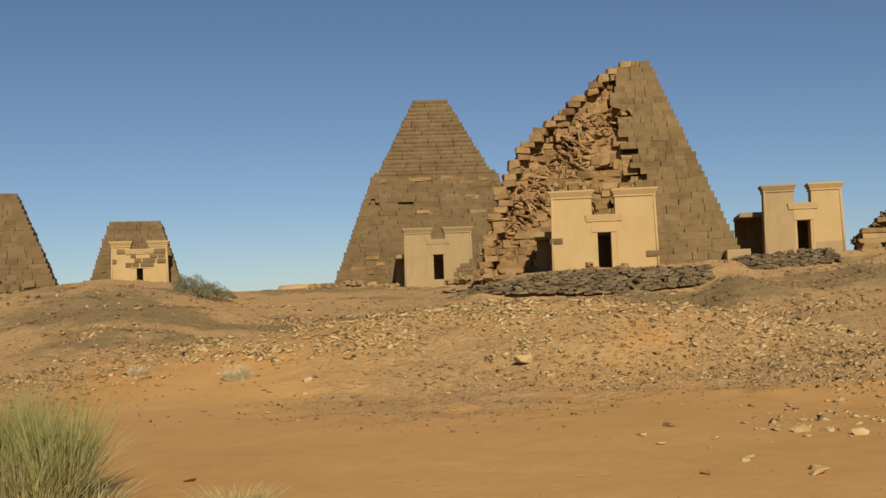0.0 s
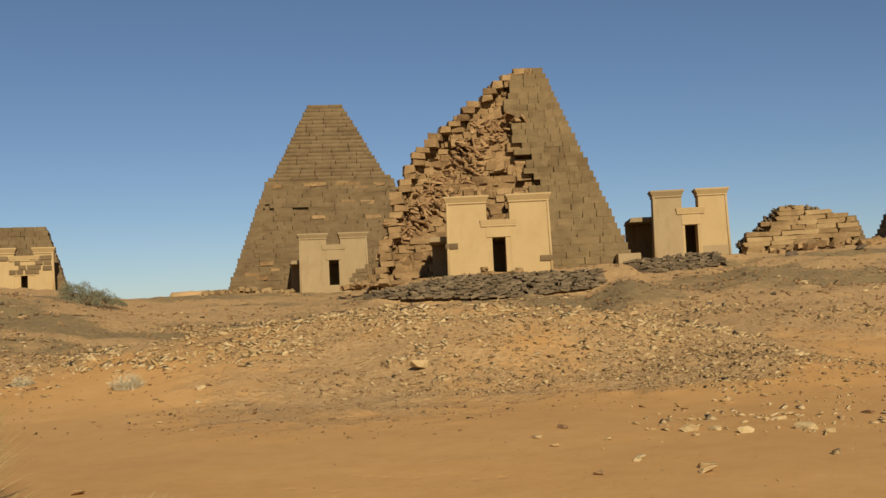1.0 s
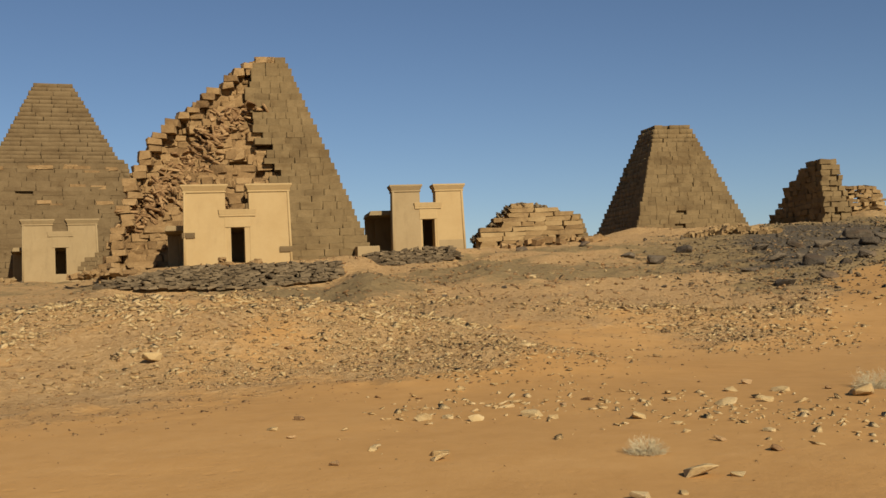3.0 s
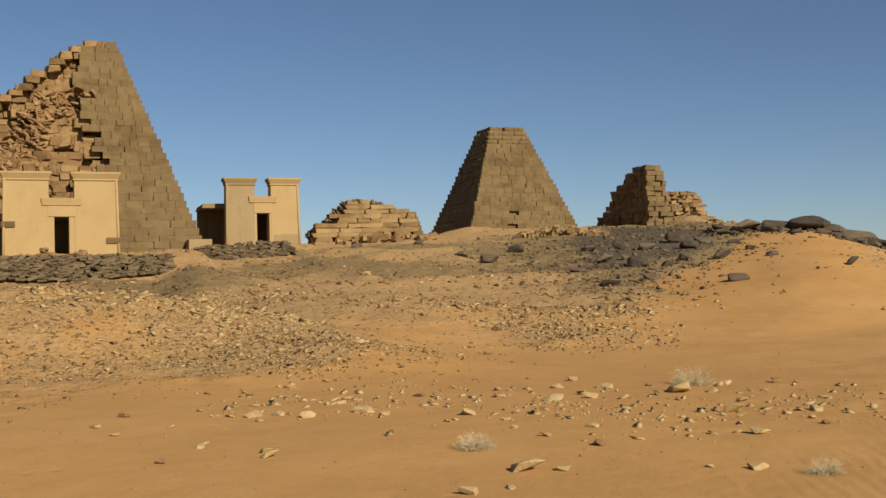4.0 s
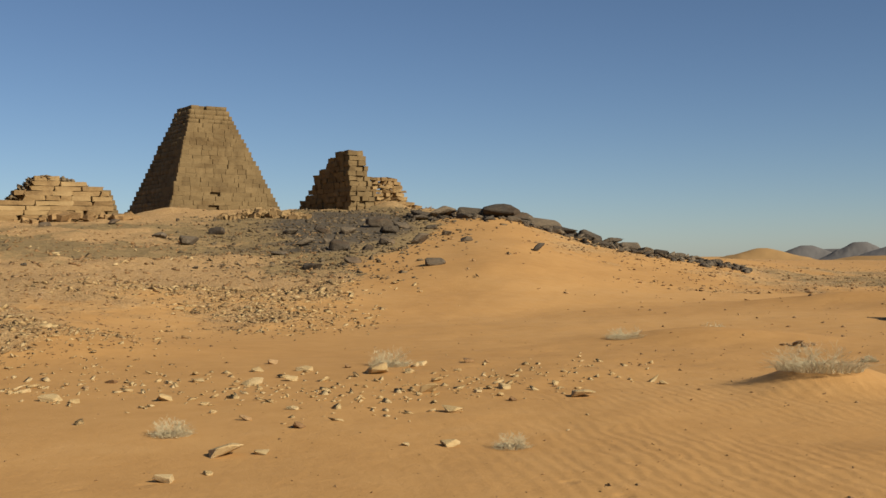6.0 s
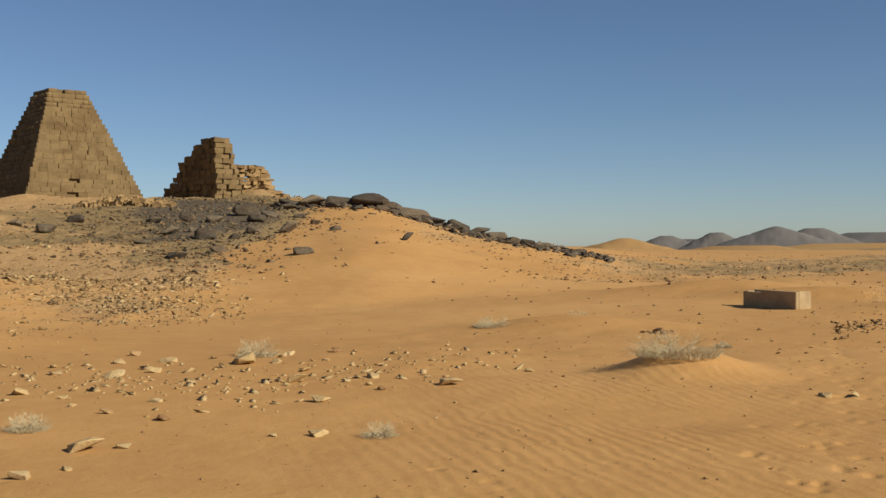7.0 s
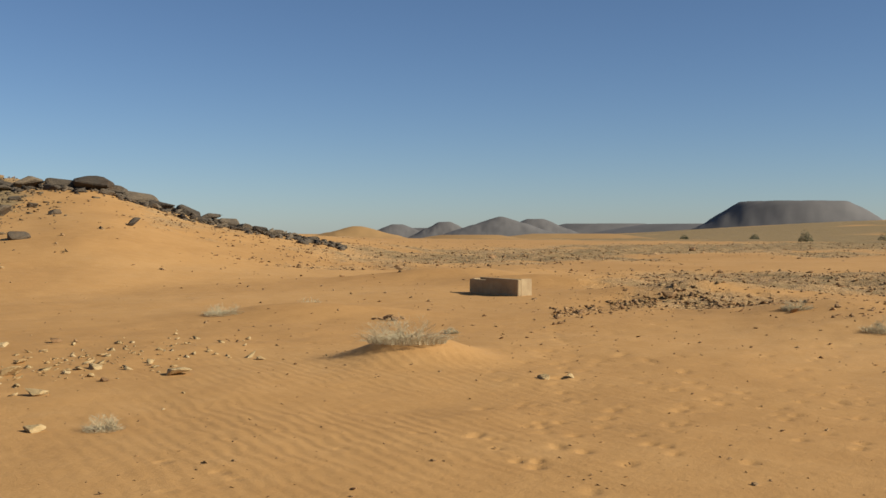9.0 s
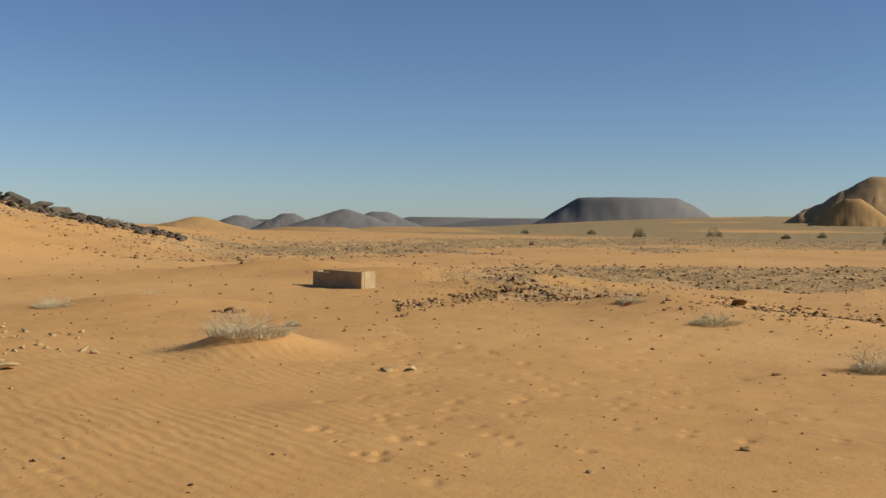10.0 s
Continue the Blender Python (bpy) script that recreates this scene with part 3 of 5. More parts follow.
# dark rubble of the core that slides down the breach
rng = random.Random(70)
slide = []
for _ in range(430):
    f = rng.uniform(0.16, 0.74)
    mid = -4.9 + 5.7 * (f - 0.26) / 0.485
    u = max(mid + rng.gauss(0, 0.72), broken_left(f) + 0.2)
    z_ = f * 13.1 + rng.uniform(-0.2, 0.2)
    y_ = 4.45 * f + max(broken_front(u, f), 0.1) - rng.uniform(0.0, 0.25)
    s_ = rng.uniform(0.08, 0.30)
    slide.append((rng.randrange(6), scaled(u, y_, z_, s_ * 2.3, s_ * 1.5, s_ * 0.5, rng.gauss(0, 28), rng.gauss(20, 28), rng.gauss(0, 40))))
joined("core_rubble", UNIT_RAW, slide, BLOCK["rust", True], fallen, "dark rubble of the exposed core")
jumble = []
for _ in range(430):
    f = rng.uniform(0.02, 0.97)
    lo = broken_left(f) + 0.3
    u = rng.uniform(lo, 2.6)
    rc = broken_front(u, f)
    if rc <= 0:
        continue
    w_ = rng.uniform(0.38, 0.66) * (1.3 if u > -4.3 + 5.7 * (f - 0.26) / 0.485 else 1.0)
    jumble.append((rng.randrange(6), scaled(u, 4.63 * f + rc + rng.uniform(0.05, 0.45), f * 13.0, w_ * 1.35, w_, w_ * 0.66, rng.gauss(0, 5), rng.gauss(0, 6), rng.gauss(0, 13))))
# lumps left standing on the broken top
for u, f, w_ in ((1.75, 0.965, 0.5), (2.1, 0.985, 0.5), (2.5, 0.985, 0.45), (1.45, 0.93, 0.55), (2.95, 0.985, 0.5)):
    jumble.append((rng.randrange(6), scaled(u, 4.63 * f + 0.45, f * 13.0 + 0.05, w_ * 1.4, w_ * 1.2, w_ * 0.8, rng.gauss(0, 8), rng.gauss(0, 8), rng.gauss(0, 20))))
pieces("loose_block", "loose_block_rest", jumble, "raw", fallen, UNIT_RAW, 290)
# heap of fallen blocks at the broken corner
heap = []
for _ in range(70):
    u, v = rng.uniform(-9.0, -3.2), rng.uniform(-1.8, 0.6)
    h_ = max(0, 0.8 - 0.35 * abs(u + 6.8)) * (0.4 + 0.6 * (v + 2.2) / 2.8) * rng.random()
    s_ = rng.uniform(0.14, 0.46)
    heap.append((rng.randrange(6), scaled(u, v, h_ - 0.35, s_ * 1.3, s_, s_ * 0.75, rng.gauss(0, 18), rng.gauss(0, 18), rng.uniform(0, 360))))
pieces("fallen_block", "fallen_block_rest", heap, "raw", fallen, UNIT_RAW)
# plinth stones at the sound corner
for u, zz, wd, hh in ((6.75, -0.55, 2.9, 0.62), (7.5, 0.07, 1.35, 0.85), (7.2, -1.1, 3.4, 0.55)):
    b = part("plinth_stone", box_bm(u - wd / 2, u + wd / 2, -0.95, 0.1, zz, zz + hh - 0.02, (0.02, 0.03, 0.03, 0), 0.05, 0.01, int(wd * 10)), PLASTER_PALE, fallen)

# truncated pyramid with a dark shaded flank
RX, RY = beyond(-29.14, 82, -7.5, 4.45, 0)
pyramid("truncated brown stepped pyramid with a missing top", RX, RY, 5.0, -7.5, 9.2, [(0, 4.6), (8.6, 1.32)], 0.36, "brown", 0.75, 0.018, 11, top_gaps=0.25,
        shapes=UNIT_FINE, skip=lambda u, f: -1.1 < u < -0.7 and f < 0.24)

# low pyramid behind the patched chapel
SX, SY = beyond(15.74, 80.5, 12, 0, 0.8)
pyramid("small low stepped pyramid with a flat capped top", SX, SY, 4.3, 12, 5.9, [(0, 3.05), (4.35, 1.72)], 0.30, "grey", 0.7, 0.02, 13, shapes=UNIT_FINE)

# pyramid that closes the row
TX, TY = beyond(19.35, 70, 18, -5.05, 0)
pyramid("grey-brown stepped pyramid with a flat top", TX, TY, 3.42, 18, 9.2, [(0, 5.0), (6.15, 2.55)], 0.34, "grey", 0.8, 0.02, 17, shapes=UNIT_FINE)


# small ruined pyramid on the ridge: one sound corner, its flank broken off in steps
def ridge_stump():
    x, y = place(-38.24, 78)
    top = empty("pyramid", pose(x, y, 5.0, 0, 0, -8), "small ruined dark pyramid stump on the rocky ridge", "pyramid", "stepped pyramids")
    r = random.Random(19)
    blocks, cv, cf = [], [], []
    for i in range(-3, 12):
        f_, z0 = max(i, 0) / 12, i * 0.365
        x0, x1 = 0.12 * f_, 2.25 - 0.95 * f_ + r.uniform(-0.12, 0.12)
        y0 = 0.4 * f_
        deep = float(np.interp(f_, (0, 0.1, 0.22, 0.3, 0.55, 0.68, 0.72, 0.84, 0.9, 1.0), (8.6, 7.6, 6.6, 5.9, 5.2, 4.6, 3.7, 3.0, 1.9, 1.1))) + r.uniform(-0.2, 0.2)
        u = x0
        while u < x1 - 0.1:
            ln = min(r.uniform(0.4, 0.85), x1 - u)
            blocks.append((r.randrange(6), scaled(u + ln / 2, y0 + 0.3 + r.gauss(0, 0.07), z0 + 0.18, ln * 0.97, 0.6, 0.355, r.gauss(0, 1.5), r.gauss(0, 1.5), r.gauss(0, 4))))
            u += ln
        u = y0 + 0.6
        while u < deep:
            ln = r.uniform(0.45, 0.9)
            blocks.append((r.randrange(6), scaled(x0 + 0.3 + r.gauss(0, 0.08), u + ln / 2, z0 + 0.18, 0.6, ln * 0.97, 0.355, r.gauss(0, 1.5), r.gauss(0, 1.5), r.gauss(0, 4))))
            u += ln
        s_ = len(cv)
        for zz in (z0, z0 + 0.365):
            cv += [(x0 + 0.3, y0 + 0.3, zz), (x1 - 0.2, y0 + 0.3, zz), (x1 - 0.2, max(deep - 0.2, y0 + 0.4), zz), (x0 + 0.3, max(deep - 0.2, y0 + 0.4), zz)]
        cf += [(s_ + 4, s_ + 5, s_ + 6, s_ + 7)] + [(s_ + a, s_ + (a + 1) % 4, s_ + 4 + (a + 1) % 4, s_ + 4 + a) for a in range(4)]
    tagged(mesh_object("core", cv, cf, BLOCK["raw", True], top), kind="stuff")
    pieces("block", "block_rest", blocks, "brown", top, UNIT_RAW)
    return top


stump = ridge_stump()
# tumbled masonry beside it
tumble = []
for i in range(8):
    z_ = i * 0.30
    u = 2.3
    while u < 5.3 - 0.12 * i + rng.uniform(-0.3, 0.3):
        ln = rng.uniform(0.3, 0.75)
        tumble.append((rng.randrange(6), scaled(u + ln / 2, 0.5 + 0.10 * i + rng.uniform(-0.3, 0.3), z_ + 0.35, ln * 1.15, 0.8, 0.26 * rng.uniform(0.7, 1.2), rng.gauss(0, 6), rng.gauss(0, 8), rng.gauss(0, 18))))
        u += ln * 0.95
pieces("tumbled_block", "tumbled_block_rest", tumble, "tan", stump, UNIT_RAW)


# ---------------- chapels ----------------
def chapel(label, az, r, z, rz, W, H, gap_w, gap_d, door_w, door_h, deep, body_h, mat_a, mat_b, body_left=0.0, dado=None, portal=0.5, sill=0.0):
    """A pylon gate of two towers with cavetto cornices, a portal between them, and a low room behind."""
    x, y = place(az, r)
    top = empty("chapel", pose(x, y, z, 0, 0, rz), label, "chapel", "pyramid chapels")
    th, bat = 1.15, 0.10
    for side, mat in ((-1, mat_a), (1, mat_b)):
        inner, outer = side * gap_w / 2, side * W / 2
        x0, x1 = min(inner, outer), max(inner, outer)
        lean = (bat if side < 0 else 0, bat if side > 0 else 0, bat, bat)
        tower = part("tower", box_bm(x0, x1, 0, th, -1.2, H - 0.42, lean, 0.04), mat, top)
        a, b = x0 + lean[0], x1 - lean[1]
        part("torus_moulding", box_bm(a - 0.06, b + 0.06, bat - 0.07, th - bat + 0.07, H - 0.44, H - 0.34, (0, 0, 0, 0), 0.045), mat, tower)
        part("cornice", box_bm(a - 0.02, b + 0.02, bat - 0.03, th - bat + 0.03, H - 0.345, H - 0.10, (-0.13, -0.13, -0.13, -0.13), 0.02), mat, tower)
        part("cornice_slab", box_bm(a - 0.16, b + 0.16, bat - 0.17, th - bat + 0.17, H - 0.105, H, (0, 0, 0, 0), 0.02), mat, tower)
        cx = outer - side * 0.05
        bm = bmesh.new()
        bmesh.ops.create_cone(bm, cap_ends=True, segments=10, radius1=0.075, radius2=0.07, depth=H + 0.7)
        bmesh.ops.transform(bm, matrix=Matrix.Translation((cx - side * bat / 2, bat / 2, (H - 0.4 - 1.15) / 2)) @ Matrix.Rotation(-side * bat / (H + 0.7), 4, "Y") @ Matrix.Rotation(-bat / (H + 0.7), 4, "X"), verts=bm.verts[:])
        part("corner_roll", bm, mat, tower, smooth_faces=True)
        if dado:
            part("dado", box_bm(x0 + 0.14, x1 - 0.14, -0.012, 0.3, -1.0, 0.72, (0, 0, 0.035, 0), 0.01), dado, tower)
    ht = H - gap_d
    for side in (-1, 1):
        a, b = sorted((side * door_w / 2, side * (gap_w / 2 + 0.06)))
        part("jamb", box_bm(a, b, 0.03, th - 0.1, -1.2, door_h + 0.02, (0, 0, 0.05, 0), 0.02), mat_b, top)
    part("lintel", box_bm(-gap_w / 2 - 0.06, gap_w / 2 + 0.06, 0.03, th - 0.1, door_h, ht - 0.36, (0, 0, 0.03, 0), 0.02), mat_b, top)
    part("portal_moulding", box_bm(-gap_w / 2 - 0.34, gap_w / 2 + 0.34, 0.02 - 0.05 * portal, th - 0.1, ht - 0.38, ht - 0.27, (0, 0, 0, 0), 0.04), mat_b, top)
    part("portal_cornice", box_bm(-gap_w / 2 - 0.34, gap_w / 2 + 0.34, 0.02 - 0.05 * portal, th - 0.1, ht - 0.28, ht, (-0.12 * portal, -0.12 * portal, -0.14 * portal, 0), 0.02), mat_b, top)
    hw = W / 2 - 0.25
    for a, b in ((-hw - body_left, -hw - body_left + 0.6), (hw - 0.6, hw)):
        part("side_wall", box_bm(a, b, th + (deep - 0.3 if a < 0 and body_left else 0.01), th + deep, -1.2, body_h, (0, 0, 0, 0), 0.04), PLASTER_OLD, top)
    part("back_wall", box_bm(-hw - body_left + 0.6, hw - 0.6, th + deep - 0.5, th + deep - 0.01, -1.2, body_h, (0, 0, 0, 0), 0.03), PLASTER_OLD, top)
    part("roof_slab", box_bm(-hw - body_left - 0.08, hw + 0.08, th + (0.4 if body_left else 0.02), th + deep + 0.05, body_h, body_h + 0.28, (0.1, 0.1, 0.0, 0), 0.04), PLASTER_OLD, top)
    if sill:
        part("door_sill", box_bm(-door_w / 2 - 0.02, door_w / 2 + 0.02, 0.08, th - 0.2, -0.5, sill, (0, 0, 0, 0), 0.02), mat_b, top)
    part("floor_slab", box_bm(-hw + 0.1, hw - 0.1, 0.2, th + deep - 0.6, -0.4, 0.02, (0, 0, 0, 0), 0.02), PLASTER_OLD, top)
    return top


chapel_a = chapel("dusty tan plastered chapel pylon with narrow dark doorway", 0.22, 80, 3.22, 3, 5.1, 4.22, 1.0, 0.85, 0.72, 2.24, 3.6, 2.1, PLASTER_PALE, PLASTER_PALE, 0.75, None, 0.1, 0.42)
chapel_b = chapel("ochre plastered chapel pylon with twin towers and dark doorway", -8.44, 58, 3.25, -6, 5.62, 4.24, 1.2, 1.32, 0.70, 1.98, 4.4, 1.95, PLASTER, PLASTER, 1.1, None, 0.3)
chapel_c = chapel("ochre chapel pylon with cracked older plaster on one tower", -18.32, 66, 3.85, -9, 4.50, 4.10, 0.95, 1.1, 0.74, 2.0, 4.0, 2.4, PLASTER_PALE, PLASTER, 1.35, PLASTER_PALE, 0.35)
chapel_d = chapel("small plastered chapel front with large bare stone patches", 15.47, 79, 4.12, 12, 3.95, 2.85, 1.25, 0.55, 0.42, 0.95, 1.2, 1.6, PLASTER, PLASTER)


# bare stones where the plaster has fallen off: rows of (x, z, width, rows, stones a row)
def bare(chapel_ob, patches, seed):
    r = random.Random(seed)
    for x0, z0, wide, rows, per in patches:
        for i in range(rows):
            step = wide / per
            for k in range(per):
                h, w = 0.30, step * r.uniform(0.85, 0.98)
                z_ = z0 + i * 0.31
                y_ = 0.028 + 0.10 * z_ / 4.2
                if r.random() < 0.1:
                    continue
                m = scaled(x0 + (k + 0.5) * step + r.uniform(-0.08, 0.08) + (0.15 if i % 2 else 0), y_ + r.uniform(-0.01, 0.01), z_ + 0.15, w, 0.16, h * 0.96, 0, r.gauss(0, 0.5), 0)
                ob = new("bare_stone", shared_mesh(f"fine_block_{k % 6}", UNIT_FINE[k % 6], BLOCK["grey", False]))
                ob.parent = chapel_ob
                ob.matrix_basis = m


bare(chapel_a, [(1.1, 0.0, 1.45, 4, 3), (1.5, 1.24, 1.0, 2, 2)], 1)
bare(chapel_b, [(2.2, 0.62, 0.68, 1, 1), (-2.88, 1.45, 0.7, 1, 1)], 2)
bare(chapel_d, [(-0.95, 1.05, 1.9, 2, 4), (-0.7, 1.68, 0.4, 1, 1), (0.7, 1.68, 1.0, 1, 2), (-1.55, 2.0, 1.0, 1, 2), (1.2, 1.3, 0.6, 1, 1), (0.35, 1.99, 0.9, 1, 2), (-1.9, 1.3, 0.3, 1, 1), (1.3, 2.0, 0.5, 1, 1)], 3)


# ---------------- low ruined pyramid ----------------
def ruin():
    x, y = place(-23.6, 72)
    top = empty("ruined_pyramid", pose(x, y, 4.55, 0, 0, -14), "low ruined pyramid base of tan blocks under dark rubble", "ruin")
    r = random.Random(31)
    blocks, debris = [], []
    outline = [(-3.55, 0.35), (-2.9, 0.75), (-2.0, 1.6), (-1.3, 2.3), (-0.6, 2.5), (0.5, 2.45), (1.3, 2.15), (2.2, 1.85), (3.2, 1.75), (3.3, 0.2)]
    ox, oz = zip(*outline)
    for i in range(-3, 8):
        z0, u = i * 0.31, -3.45 + 0.1 * max(i, 0)
        while u < 3.3 - 0.05 * i:
            ln = r.uniform(0.6, 1.7)
            if z0 + 0.25 < np.interp(u + ln / 2, ox, oz) or i < 0:
                for row in range(2):
                    blocks.append((r.randrange(6), scaled(u + ln / 2, 0.3 + 0.07 * i + 0.6 * row + r.gauss(0, 0.035), z0 + 0.155, ln * 0.98, 0.62, 0.305, 0, r.gauss(0, 0.6), r.gauss(0, 1.2))))
            u += ln
    pieces("block", "block_rest", blocks, "tan", top, UNIT_RAW)
    v, f = [], []
    for a, (u, h) in enumerate(outline):
        v += [(u * 0.97, 0.9, -1.0), (u * 0.97, 0.9, h - 0.25), (u * 0.9, 5.5, max(h - 0.5, 0)), (u * 0.9, 5.5, -1.0)]
        if a:
            s_ = 4 * a
            f += [(s_ - 4 + b, s_ - 4 + (b + 1) % 4, s_ + (b + 1) % 4, s_ + b) for b in range(4)]
    mesh_object("fill", v, f, BLOCK["rust", True], top, "earth and rubble fill")
    for _ in range(620):
        u = -3.6 + 6.4 * r.random() ** 1.3
        h = float(np.interp(u, ox, oz))
        v_ = r.uniform(0.5, 2.0)
        s_ = r.uniform(0.08, 0.26)
        debris.append((r.randrange(8), scaled(u, v_, h - 0.13 + r.uniform(-0.1, 0.12) * (u < 1.2), s_ * 1.6, s_ * 1.3, s_ * 0.7, r.gauss(0, 20), r.gauss(0, 20) - (25 if u < -1.2 else 0), r.uniform(0, 360))))
    joined("debris", PEBBLE, debris, BLOCK["dark", True], top, "dark brown rubble on the broken top")
    # flank blocks: brown, darker than the tan front, to put its shade into the colour
    flank = []
    for i in range(6):
        for k in range(5 - i // 2):
            flank.append((r.randrange(6), scaled(3.45 + 0.35 * (5 - i) * 0.3, 2.2 + k * 0.85, i * 0.32, 0.75, 0.84, 0.315, 0, 0, r.gauss(0, 2))))
    pieces("flank_block", "flank_block_rest", flank, "brown", top, UNIT)


ruin()


# ---------------- terrace walls of dark flat stones ----------------
def terrace(label, rows, seed, most):
    """rows of (bearing, distance, bottom, top): a leaning dry-stone bank of flat dark stones."""
    r = random.Random(seed)
    x, y = place(rows[0][0], rows[0][1])
    top = empty("stone_bank", Matrix.Translation((x, y, 0)), label, "stone wall", "dark stone banks")
    pts = [(*place(a, d), z0, z1) for a, d, z0, z1 in rows]
    stones, back_v, back_f = [], [], []
    for (xa, ya, z0a, z1a), (xb, yb, z0b, z1b) in zip(pts, pts[1:]):
        span = math.hypot(xb - xa, yb - ya)
        turn = math.degrees(math.atan2(yb - ya, xb - xa))
        n = max(1, round(span / 0.33))
        for k in range(n):
            s_ = (k + 0.5) / n
            bx, by, z0, z1 = xa + (xb - xa) * s_, ya + (yb - ya) * s_, z0a + (z0b - z0a) * s_, z1a + (z1b - z1a) * s_
            z_ = z0 - 0.12
            while z_ < z1 - 0.02:
                h = r.uniform(0.07, 0.15)
                up = (z_ - z0) * 0.9
                nx, ny = -(yb - ya) / span, (xb - xa) / span
                off = r.uniform(-0.2, 0.2)
                stones.append((r.randrange(6), scaled(bx + nx * up + off * (xb - xa) / span - x, by + ny * up + off * (yb - ya) / span - y, z_ + h / 2,
                                                      r.uniform(0.24, 0.60), r.uniform(0.35, 0.6), h * 0.95, r.gauss(0, 6), r.gauss(0, 9), turn + r.gauss(0, 15))))
                z_ += h * 0.82
    # backing sheet, added so the shade in the gaps between stones reads dark
    for k, (xa, ya, z0a, z1a) in enumerate(pts):
        back_v += [(xa - x + 0.12, ya - y + 0.12, z0a - 0.6), (xa - x + 0.1, ya - y + (z1a - z0a) * 0.9 + 0.12, z1a - 0.10), (xa - x, ya - y + 3.2, z1a - 0.15)]
        if k:
            b_ = 3 * k
            back_f += [(b_ - 3, b_, b_ + 1, b_ - 2), (b_ - 2, b_ + 1, b_ + 2, b_ - 1)]
    mesh_object("fill", back_v, back_f, BLOCK["rust", True], top, "earth backing added behind the stones so their gaps look dark")
    r.shuffle(stones)
    for k, m in stones[:most]:
        ob = new("stone", shared_mesh(f"slab_stone_{k}", UNIT_RAW[k], BLOCK["dark", False]))
        ob.parent = top
        ob.matrix_basis = m
    joined("stone_rest", UNIT_RAW, stones[most:], BLOCK["dark", True], top)
    return pts


terrace("long bank of stacked dark flat stones before a chapel", [(-1.6, 55, 2.35, 2.55), (-3.6, 54.2, 2.25, 2.85), (-5.6, 53.8, 2.2, 3.1), (-8.5, 53.4, 2.1, 3.12), (-11, 53.6, 2.2, 3.15), (-13.9, 54.4, 2.5, 3.1)], 41, 300)
terrace("short bank of stacked dark flat stones before a chapel", [(-15.0, 61, 3.2, 3.75), (-16.8, 60.6, 3.05, 3.8), (-18.6, 60.8, 3.15, 3.95), (-19.8, 61.5, 3.5, 3.9)], 43, 200)


# ---------------- rubble walls ----------------
def rubble_wall(label, a0, a1, d0, d1, count, tall, tone, size, seed, category="rubble", base=None):
    """A low line of tumbled blocks between two bearings."""
    r = random.Random(seed)
    x, y = place((a0 + a1) / 2, (d0 + d1) / 2)
    top = empty("rubble_wall", Matrix.Translation((x, y, 0)), label, category, "rubble heaps")
    rows = []
    for _ in range(count):
        s_ = r.random()
        px_, py_ = place(a0 + (a1 - a0) * s_, d0 + (d1 - d0) * s_ + r.uniform(-0.7, 0.7))
        g = float(height(np.array([px_]), np.array([py_]))[0]) if base is None else base
        w = size * r.uniform(0.55, 1.4)
        up = tall * r.random() ** 1.5 * math.sin(math.pi * min(max(s_, 0.1), 0.9))
        rows.append((r.randrange(6), scaled(px_ - x, py_ - y, g + up + 0.1 * w, w * 1.3, w, w * 0.7, r.gauss(0, 14), r.gauss(0, 14), r.uniform(0, 360))))
    pieces("block", "block_rest", rows, tone, top, UNIT_RAW)


rubble_wall("low wall of tumbled tan stones below a pyramid", -31.6, -36.0, 70.0, 68.5, 230, 0.35, "tan", 0.32, 61)
rubble_wall("brown stones strewn along a ruin foot", -21.5, -27.5, 68.5, 70, 45, 0.3, "raw", 0.42, 62)
rubble_wall("small heap of rubble beside a chapel doorway", -7.35, -8.0, 57.2, 57.2, 16, 0.45, "raw", 0.22, 63, base=3.12)
rubble_wall("small heap of rubble beside a chapel doorway", -9.0, -9.75, 57.2, 57.2, 16, 0.35, "raw", 0.22, 64, base=3.12)
rubble_wall("low remains of a stone forecourt wall", 20.6, 23.2, 66, 67, 60, 0.6, "grey", 0.5, 65)
rubble_wall("pale stones at the foot of the tall pyramid", 7.0, 2.4, 80.5, 78.5, 45, 0.25, "tan", 0.36, 66)

# ---------------- boulders and stones ----------------
BOULDER = [arrays(shard_bm(100 + k, 15, 0.60, 0.07)) for k in range(9)]
STONE = [arrays(shard_bm(140 + k, 11, 0.62, 0.05)) for k in range(10)]


def loose(name, shapes, tag, tone, rows, label, category, group, seed, flat=0.8, sink=0.25, long=1.2, dip=0):
    """Single stones on the ground: rows of (bearing, distance, width)."""
    r = random.Random(seed)
    for az, dist, wide in rows:
        p = spot(az, dist)
        k = r.randrange(len(shapes))
        s_ = wide / 2 * 1.08
        ob = new(name, shared_mesh(f"{tag}_{k}", shapes[k], BLOCK[tone, False]))
        ob.matrix_world = pose(p.x, p.y, p.z + s_ * (0.62 * flat - sink), r.gauss(0, 9), r.gauss(dip, 9), az + r.uniform(-40, 40) * (0.4 if dip else 1)) @ Matrix.Diagonal((s_ * long, s_ * r.uniform(0.8, 1.1), s_ * flat * r.uniform(0.85, 1.2), 1))
        size = "large" if wide > 0.3 else "small"
        tagged(ob, label.format(size), category, group)


